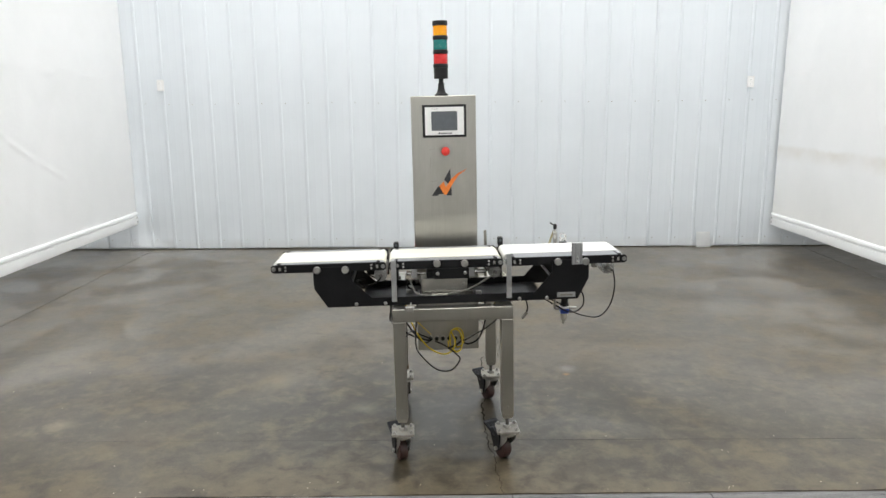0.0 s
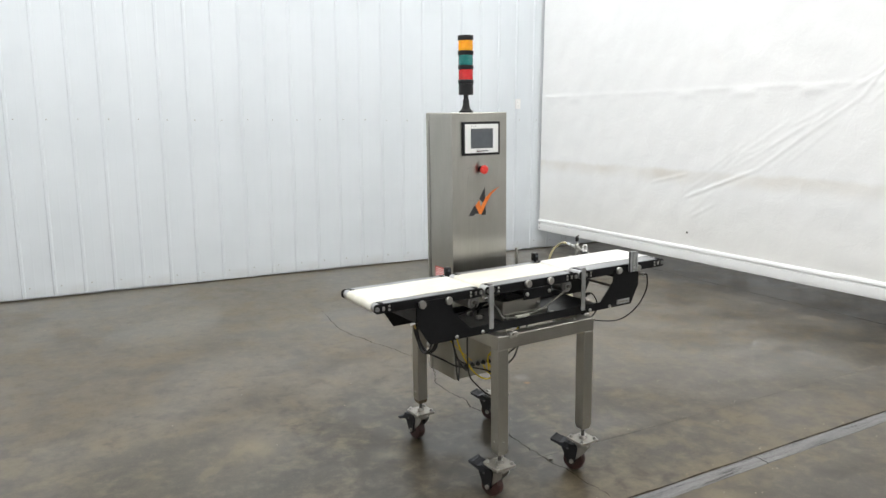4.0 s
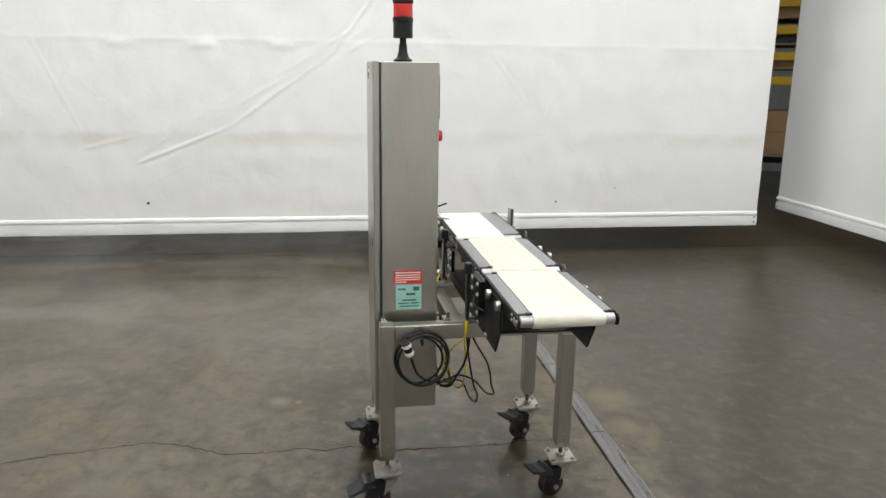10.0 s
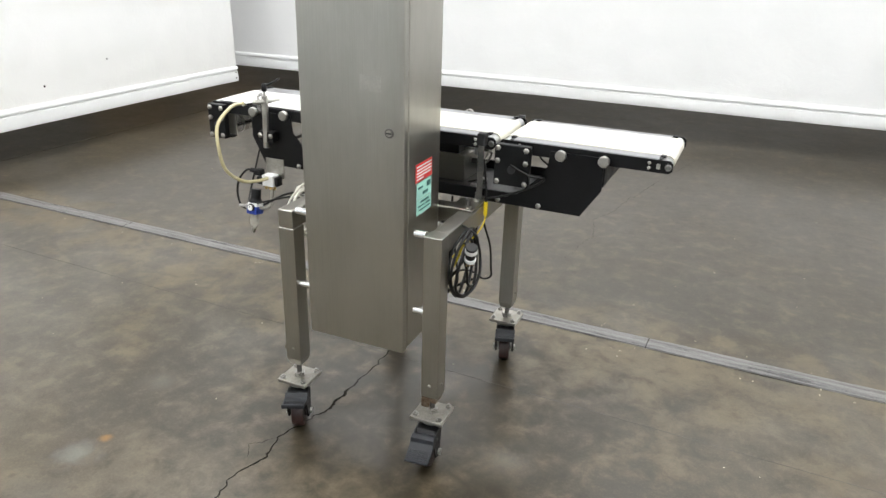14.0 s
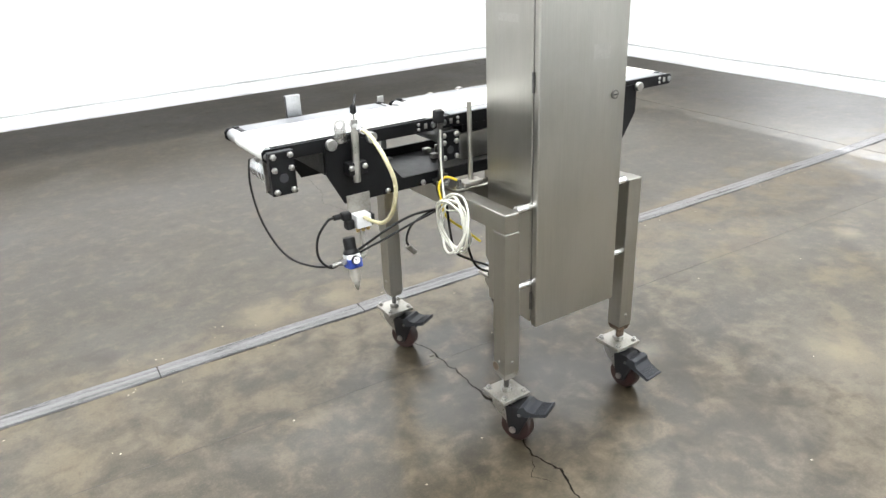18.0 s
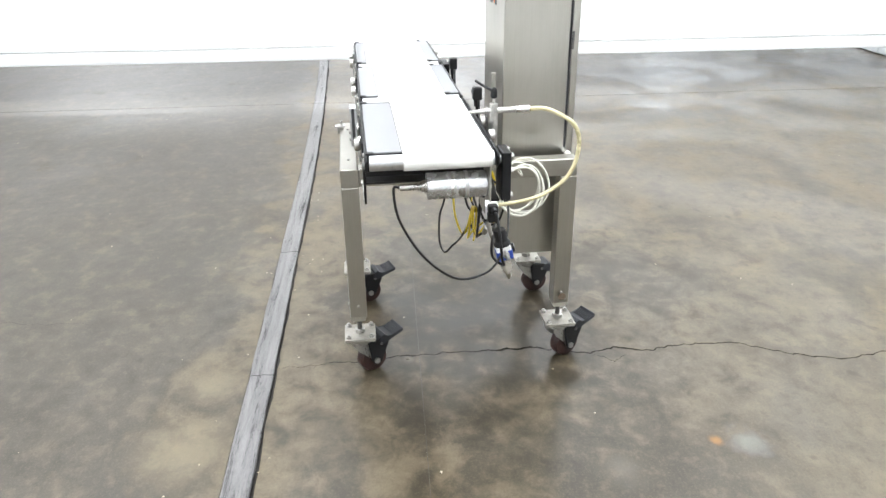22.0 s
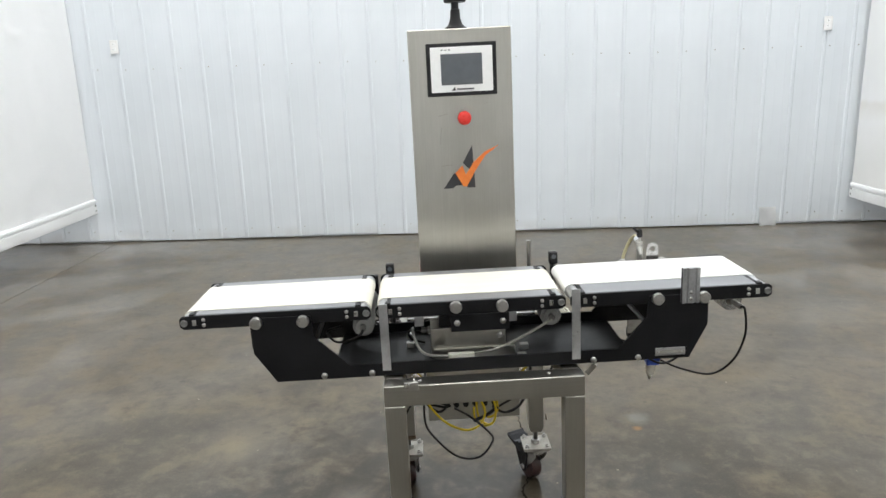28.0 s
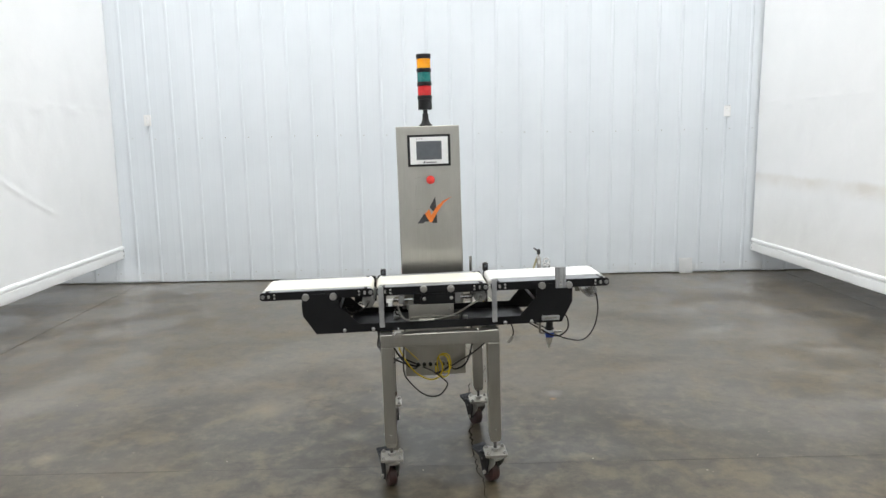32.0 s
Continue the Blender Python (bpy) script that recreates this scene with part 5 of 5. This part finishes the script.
# photo eyes on flat bars behind the belts
for ex, top, tilt in ((-0.254, 0.945, 0), (0.240, 0.955, 6)):
    eye = part("photo_eye", B(ex - 0.0125, ex + 0.0125, 0.034, 0.060, top - 0.036, top, bevel=0.003), BLACK_PLASTIC, root, "small black photo eye on a steel bar")
    part("eye_lens", C((ex, 0.0345, top - 0.012), (ex, 0.031, top - 0.012), 0.007, n=16), SCREEN, eye)
    part("eye_clip", B(ex - 0.009, ex + 0.009, 0.040, 0.054, top - 0.002, top + 0.003, bevel=0.001), DARK_STEEL, eye)
    part("eye_bar", B(ex - 0.009, ex + 0.009, 0.051, 0.0545, 0.742, top - 0.030, bevel=0.0006), DARK_STEEL, eye)
    part("bar_foot", B(ex - 0.012, ex + 0.012, BYK + 0.004, 0.0545, 0.742, 0.7465), STEEL, eye)
    part("eye_plug", C((ex, 0.043, top - 0.034), (ex, 0.044, top - 0.055), 0.006, n=12), BLACK_PLASTIC, eye)

# air jet: post, lever, nozzle tube, eye plate
NX, NY = 0.503, 0.044
jet = part("nozzle_post", C((NX + 0.006, NY, 0.800), (NX, NY, 0.972), 0.0102, n=20, bevel=0.001), ZINC, root, "steel post that carries the air nozzle")
part("post_clamp", B(NX - 0.026, NX + 0.030, BYK + 0.004, NY + 0.006, 0.820, 0.855, bevel=0.003), BLACK_PLASTIC, jet)
for dx in (-0.018, 0.022):
    stud(big_bolt, (NX + dx, NY + 0.006, 0.842), BACK, jet)
part("nozzle_tube", C((NX - 0.004, NY - 0.022, 0.952), (NX + 0.012, NY + 0.055, 0.958), 0.0075, n=16, bevel=0.001), ZINC, jet)
part("nozzle_tip", C((NX - 0.004, NY - 0.022, 0.952), (NX - 0.013, NY - 0.062, 0.949), 0.0068, 0.0028, n=16), ZINC, jet)
part("hose_ferrule", C((NX + 0.012, NY + 0.055, 0.958), (NX + 0.018, NY + 0.088, 0.960), 0.0095, n=16, bevel=0.001), CHROME, jet)
part("lever_stem", C((NX, NY, 0.972), (NX, NY, 0.990), 0.0035, n=12), ZINC, jet)
lever = lathe(bmesh.new(), [(0.006, 0.986), (0.0085, 0.989), (0.0085, 1.003), (0.006, 1.010), (0.002, 1.012)], pose(NX, NY, 0), 16)
tube(lever, [(NX, NY, 1.003), (NX - 0.014, NY - 0.019, 1.011), (NX - 0.030, NY - 0.042, 1.024)], 0.0036, n=8)
part("lever", lever, BLACK_PLASTIC, jet, "black clamping lever")
ring = [(0.018 * math.cos(a), 0.018 * math.sin(a)) for a in (2 * math.pi * i / 24 for i in range(24))]
bm = bmesh.new()
outer = [bm.verts.new((0.535 + u, BYK + 0.006, 0.955 + v)) for u, v in ring[:13]] + [bm.verts.new((0.535 - 0.018, BYK + 0.006, 0.905)), bm.verts.new((0.535 + 0.018, BYK + 0.006, 0.905))]
hole = [bm.verts.new((0.535 + 0.45 * u, BYK + 0.006, 0.955 + 0.45 * v)) for u, v in ring]
for i in range(12):
    bm.faces.new((outer[i], outer[i + 1], hole[i + 1], hole[i]))
bm.faces.new([outer[12], outer[13], *[hole[i] for i in range(18, 11, -1)]])
bm.faces.new([outer[13], outer[14], hole[18]])
bm.faces.new([outer[14], outer[0], hole[0], *[hole[i] for i in range(23, 17, -1)]])
bmesh.ops.solidify(bm, geom=list(bm.faces), thickness=0.003)
part("eye_plate", bm, CHROME, root, "upright steel plate with a round hole")

# air valve and filter regulator
valve = part("valve_plate", B(0.462, 0.534, BYK + 0.0035, BYK + 0.0065, 0.690, 0.757, bevel=0.001), DULL_ZINC, root, "steel plate with a white air valve")
part("valve_block", B(0.482, 0.527, BYK + 0.007, 0.058, 0.668, 0.706, bevel=0.002), PANEL_WHITE, valve)
part("coil_box", B(0.530, 0.555, 0.026, 0.052, 0.668, 0.696, bevel=0.005), BLACK_PLASTIC, valve)
part("coil_plug", B(0.536, 0.564, 0.025, 0.051, 0.697, 0.719, bevel=0.005), BLACK_PLASTIC, valve)
part("coil_gland", C((0.566, 0.037, 0.710), (0.586, 0.037, 0.710), 0.008, n=12), BLACK_PLASTIC, valve)
part("cable_stub", B(0.468, 0.482, 0.024, 0.052, 0.670, 0.700, bevel=0.002), BLACK_PLASTIC, valve)
for vx in (0.488, 0.504, 0.520):
    part("fitting", C((vx, 0.045, 0.668), (vx, 0.045, 0.656), 0.0055, n=12), BRASS, valve)
reg = part("filter_regulator", B(0.537, 0.575, 0.045, 0.085, 0.568, 0.606, bevel=0.004), PANEL_WHITE, root, "small white, blue and black air filter regulator")
part("regulator_collar", B(0.5355, 0.5765, 0.0435, 0.0865, 0.566, 0.594, bevel=0.004), BLUE, reg, "blue plastic collar")
part("regulator_knob", lathe(bmesh.new(), [(0.022, 0.606), (0.023, 0.612), (0.018, 0.618), (0.017, 0.622), (0.017, 0.648), (0.015, 0.652)], pose(0.556, 0.065, 0)), BLACK_PLASTIC, reg)
part("gauge", C((0.556, 0.085, 0.590), (0.556, 0.094, 0.590), 0.0125, n=24, bevel=0.001), BLACK_PLASTIC, reg)
part("gauge_face", C((0.556, 0.0935, 0.590), (0.556, 0.0945, 0.590), 0.0102, n=24), LABEL_WHITE, reg)
part("gauge_hand", B(-0.001, 0.001, 0.0944, 0.0952, 0, 0.008), INK, reg, m=pose(0.556, 0, 0.590, 0, 40, 0))
part("bowl", lathe(bmesh.new(), [(0.0165, 0.567), (0.0165, 0.540), (0.013, 0.526), (0.008, 0.520)], pose(0.556, 0.065, 0)), BOWL, reg)
part("drain_cock", lathe(bmesh.new(), [(0.007, 0.521), (0.0085, 0.515), (0.006, 0.507), (0.003, 0.500)], pose(0.556, 0.065, 0), 14), DULL_ZINC, reg)
reg.matrix_basis = pose(0.556, 0.065, 0.60) @ pose(0, 0, 0, 12) @ pose(-0.556, -0.065, -0.60) @ reg.matrix_basis
part("rust_scab", B(-0.243, -0.217, 0.344, 0.3565, 0.196, 0.228, bevel=0.004), RUST, root, "rust-brown scab at the foot of the leg")
part("rust_ring", C((0.232 + LEG_W, 0.331, 0.262), (0.234 + LEG_W, 0.331, 0.262), 0.0125, n=16), RUST, root)
part("nipple", C((0.575, 0.066, 0.589), (0.592, 0.067, 0.588), 0.009, n=6), ZINC, reg)
part("nipple", C((0.592, 0.067, 0.588), (0.618, 0.068, 0.586), 0.0055, n=12), ZINC, reg)
part("elbow", T([(0.537, 0.064, 0.589), (0.518, 0.060, 0.589), (0.506, 0.052, 0.600), (0.504, 0.046, 0.620), (0.504, 0.045, 0.658)], 0.0062, n=10), DULL_ZINC, reg)

# hoses and cables
part("air_hose", T([(NX + 0.018, NY + 0.088, 0.960), (0.528, 0.180, 0.957), (0.528, 0.248, 0.915), (0.515, 0.268, 0.850), (0.515, 0.245, 0.775), (0.508, 0.180, 0.722), (0.504, 0.110, 0.703), (0.503, 0.058, 0.698)], 0.0055, n=12), HOSE, root, "yellowed clear air hose in a wide loop")


def cable(pts, r, material, label="", n=8, closed=False):
    return part("cable", T(pts, r, n=n, closed=closed), material, root, label)


cable([(0.707, -0.212, 0.838), (0.712, -0.226, 0.835), (0.722, -0.215, 0.760), (0.718, -0.16, 0.662), (0.690, -0.08, 0.585), (0.640, 0.0, 0.566), (0.585, 0.05, 0.578), (0.53, 0.08, 0.612), (0.46, 0.10, 0.640), (0.38, 0.11, 0.668), (0.30, 0.10, 0.680), (0.24, 0.07, 0.690)], 0.0033, RUBBER, "black motor cable that hangs in a bow")
cable([(0.586, 0.037, 0.710), (0.606, 0.038, 0.706), (0.640, 0.04, 0.665), (0.645, 0.045, 0.610), (0.615, 0.055, 0.575), (0.565, 0.035, 0.580), (0.50, 0.05, 0.615), (0.43, 0.07, 0.655), (0.36, 0.08, 0.678), (0.28, 0.09, 0.682)], 0.0038, RUBBER)
cable([(0.365, 0.057, 0.572), (0.375, 0.06, 0.60), (0.36, 0.07, 0.645), (0.31, 0.085, 0.675), (0.25, 0.09, 0.690)], 0.0034, RUBBER)
part("loose_connector", C((0.372, 0.057, 0.577), (0.345, 0.054, 0.548), 0.0085, n=14, bevel=0.001), DULL_ZINC, root, "loose metal plug end of a cable")
# white coil tied to the beam
rnd = random.Random(4)
for i in range(5):
    r, cy, cz = 0.062 + 0.013 * rnd.random(), 0.176 + rnd.uniform(-0.012, 0.012), 0.658 + rnd.uniform(-0.008, 0.008)
    cx = 0.272 + 0.006 * i
    cable([(cx + 0.012 * math.sin(a * 2 + i), cy + r * math.cos(a), cz + (r + 0.012) * math.sin(a)) for a in (2 * math.pi * j / 10 for j in range(10))], 0.0032, WHITE_CABLE, "white cable in a hanging coil" if i == 0 else "", closed=True)
cable([(0.240, 0.054, 0.90), (0.243, 0.056, 0.82), (0.252, 0.075, 0.745), (0.274, 0.12, 0.715), (0.283, 0.17, 0.725)], 0.0032, WHITE_CABLE)
cable([(0.240, 0.046, 0.900), (0.236, 0.05, 0.83), (0.245, 0.045, 0.765), (0.255, 0.05, 0.722), (0.262, 0.08, 0.70)], 0.0036, RUBBER)
cable([(0.200, 0.085, 0.746), (0.236, 0.068, 0.762), (0.262, 0.07, 0.742), (0.268, 0.09, 0.705), (0.26, 0.10, 0.655), (0.20, 0.10, 0.60), (0.14, 0.10, 0.545)], 0.0038, YELLOW, "yellow sensor cable")
part("cable_tie", T([(0.258, 0.165, 0.712), (0.300, 0.165, 0.720), (0.306, 0.172, 0.706), (0.262, 0.172, 0.698)], 0.0024, n=6, closed=True), WHITE_CABLE, root)
cable([(0.27, 0.12, 0.70), (0.268, 0.13, 0.62), (0.245, 0.12, 0.545), (0.18, 0.10, 0.495), (0.12, 0.10, 0.46), (0.060, 0.105, 0.424)], 0.0037, RUBBER)
# cables at the cabinet's foot
cable([(-0.108, 0.118, 0.424), (-0.135, 0.085, 0.432), (-0.185, 0.07, 0.49), (-0.225, 0.045, 0.57), (-0.245, 0.035, 0.66), (-0.25, 0.043, 0.74), (-0.253, 0.044, 0.89)], 0.0043, RUBBER)
cable([(-0.077, 0.116, 0.424), (-0.03, 0.07, 0.415), (0.02, 0.03, 0.385), (0.035, 0.0, 0.365), (-0.01, -0.02, 0.322), (-0.08, -0.03, 0.334), (-0.150, -0.02, 0.40), (-0.175, 0.0, 0.45), (-0.17, 0.02, 0.56), (-0.16, 0.03, 0.68), (-0.16, 0.03, 0.735)], 0.0036, RUBBER, "black cable that hangs in a loop under the tray")
cable([(-0.014, 0.116, 0.424), (-0.013, 0.085, 0.40), (0.01, 0.06, 0.386), (0.044, 0.055, 0.40), (0.052, 0.06, 0.45), (0.035, 0.07, 0.492), (0.0, 0.075, 0.488), (0.018, 0.06, 0.44), (0.0, 0.05, 0.395), (-0.05, 0.04, 0.385), (-0.12, 0.03, 0.43), (-0.18, 0.035, 0.52), (-0.215, 0.045, 0.62), (-0.238, 0.06, 0.70)], 0.0036, YELLOW, "yellow cable looped under the tray")
cable([(0.017, 0.116, 0.424), (0.03, 0.09, 0.40), (0.058, 0.07, 0.43), (0.052, 0.07, 0.49), (0.02, 0.08, 0.50), (-0.005, 0.09, 0.47), (0.0, 0.085, 0.40), (0.03, 0.075, 0.378)], 0.0036, YELLOW)
cable([(0.048, 0.116, 0.424), (0.085, 0.08, 0.418), (0.135, 0.07, 0.45), (0.165, 0.07, 0.53), (0.168, 0.075, 0.62), (0.165, 0.08, 0.68)], 0.0043, RUBBER)
part("cable_tie_bundle", T([(-0.02, 0.06, 0.405), (0.02, 0.062, 0.42), (0.06, 0.065, 0.447)], 0.0056, n=8), RUBBER, root)
cable([(-0.276, 0.052, 0.742), (-0.272, 0.05, 0.80), (-0.262, 0.05, 0.87)], 0.0034, RUBBER)
cable([(-0.255, 0.048, 0.735), (-0.262, 0.02, 0.66), (-0.268, -0.03, 0.57), (-0.27, -0.045, 0.49), (-0.268, -0.055, 0.455), (-0.25, -0.03, 0.452), (-0.22, 0.01, 0.49), (-0.19, 0.06, 0.50), (-0.15, 0.09, 0.47), (-0.09, 0.10, 0.44)], 0.0034, RUBBER)
part("yellow_plug", C((-0.276, 0.052, 0.742), (-0.277, 0.054, 0.700), 0.0062, n=12, bevel=0.001), YELLOW, root, "yellow cable plug")
cable([(-0.277, 0.054, 0.700), (-0.276, 0.060, 0.680), (-0.268, 0.085, 0.655), (-0.240, 0.10, 0.62), (-0.18, 0.10, 0.55), (-0.10, 0.09, 0.47)], 0.0022, YELLOW)
# grey cable on the tray with its pale ferrite block
cable([(-0.19, -0.13, 0.795), (-0.19, -0.19, 0.822), (-0.185, -0.235, 0.808), (-0.165, -0.243, 0.772), (-0.12, -0.246, 0.760), (-0.05, -0.247, 0.762), (0.03, -0.246, 0.772), (0.09, -0.244, 0.795), (0.145, -0.252, 0.828), (0.178, -0.272, 0.856)], 0.0038, GREY_CABLE, "grey cable across the tray")
part("ferrite_block", B(-0.098, -0.028, -0.256, -0.240, 0.753, 0.768, bevel=0.003), WHITE_CABLE, root)
cable([(-0.318, -0.272, 0.857), (-0.326, -0.27, 0.842), (-0.355, -0.23, 0.815), (-0.40, -0.20, 0.800), (-0.43, -0.15, 0.812), (-0.40, -0.08, 0.80)], 0.0036, RUBBER)
cable([(-0.34, 0.040, 0.86), (-0.40, 0.055, 0.842), (-0.44, 0.03, 0.83), (-0.40, 0.034, 0.80), (-0.33, 0.045, 0.768), (-0.27, 0.05, 0.75)], 0.0034, RUBBER)
# power cord coiled on the side beam, with its plug
rnd = random.Random(9)
for i in range(4):
    r, cy, cz, cx = 0.070 + 0.028 * rnd.random(), 0.222 + rnd.uniform(-0.014, 0.014), 0.612 + rnd.uniform(-0.016, 0.010), -0.268 - 0.008 * i
    cable([(cx + 0.008 * math.sin(a * 2 + i), cy + r * math.cos(a), cz + (r + 0.004) * math.sin(a)) for a in (2 * math.pi * j / 10 for j in range(10))], 0.0043, RUBBER, "black power cord in a coil" if i == 0 else "", closed=True)
cable([(-0.295, 0.262, 0.655), (-0.30, 0.245, 0.60), (-0.296, 0.225, 0.555), (-0.29, 0.18, 0.525), (-0.285, 0.12, 0.52), (-0.25, 0.10, 0.50), (-0.18, 0.11, 0.455), (-0.108, 0.115, 0.430)], 0.0043, RUBBER)
PLUG_OUT = -0.018
plug = part("plug", C((-0.297 + PLUG_OUT, 0.262, 0.652), (-0.305 + PLUG_OUT, 0.276, 0.690), 0.014, 0.017, n=18, bevel=0.002), BLACK_PLASTIC, root, "black and white three-pin plug")
part("plug_face", C((-0.297 + PLUG_OUT, 0.262, 0.652), (-0.2945 + PLUG_OUT, 0.2575, 0.641), 0.0165, n=18, bevel=0.001), PANEL_WHITE, plug)
part("plug_band", C((-0.301 + PLUG_OUT, 0.269, 0.672), (-0.3035 + PLUG_OUT, 0.2735, 0.684), 0.0172, n=18), PANEL_WHITE, plug)
for d in (-0.006, 0.0, 0.006):
    part("pin", C((-0.2945 + PLUG_OUT + d, 0.2575 + d, 0.641), (-0.290 + PLUG_OUT + d, 0.2495 + d, 0.622), 0.0022, n=8), BRASS, plug)
part("cord_tie", T([(-0.2035, 0.214, TOP + 0.002), (-0.262, 0.214, TOP + 0.002), (-0.262, 0.214, 0.675), (-0.31, 0.214, 0.67), (-0.312, 0.214, 0.70), (-0.264, 0.214, TOP + 0.004)], 0.003, n=6, steps=4), RUBBER, root)
part("corner_clip", B(-0.199, -0.187, 0.331, 0.345, TOP + 0.001, TOP + 0.010, bevel=0.002), ALU, root)

for ob in root.children:
    if ob not in done:
        ob.location.z -= SETTLE
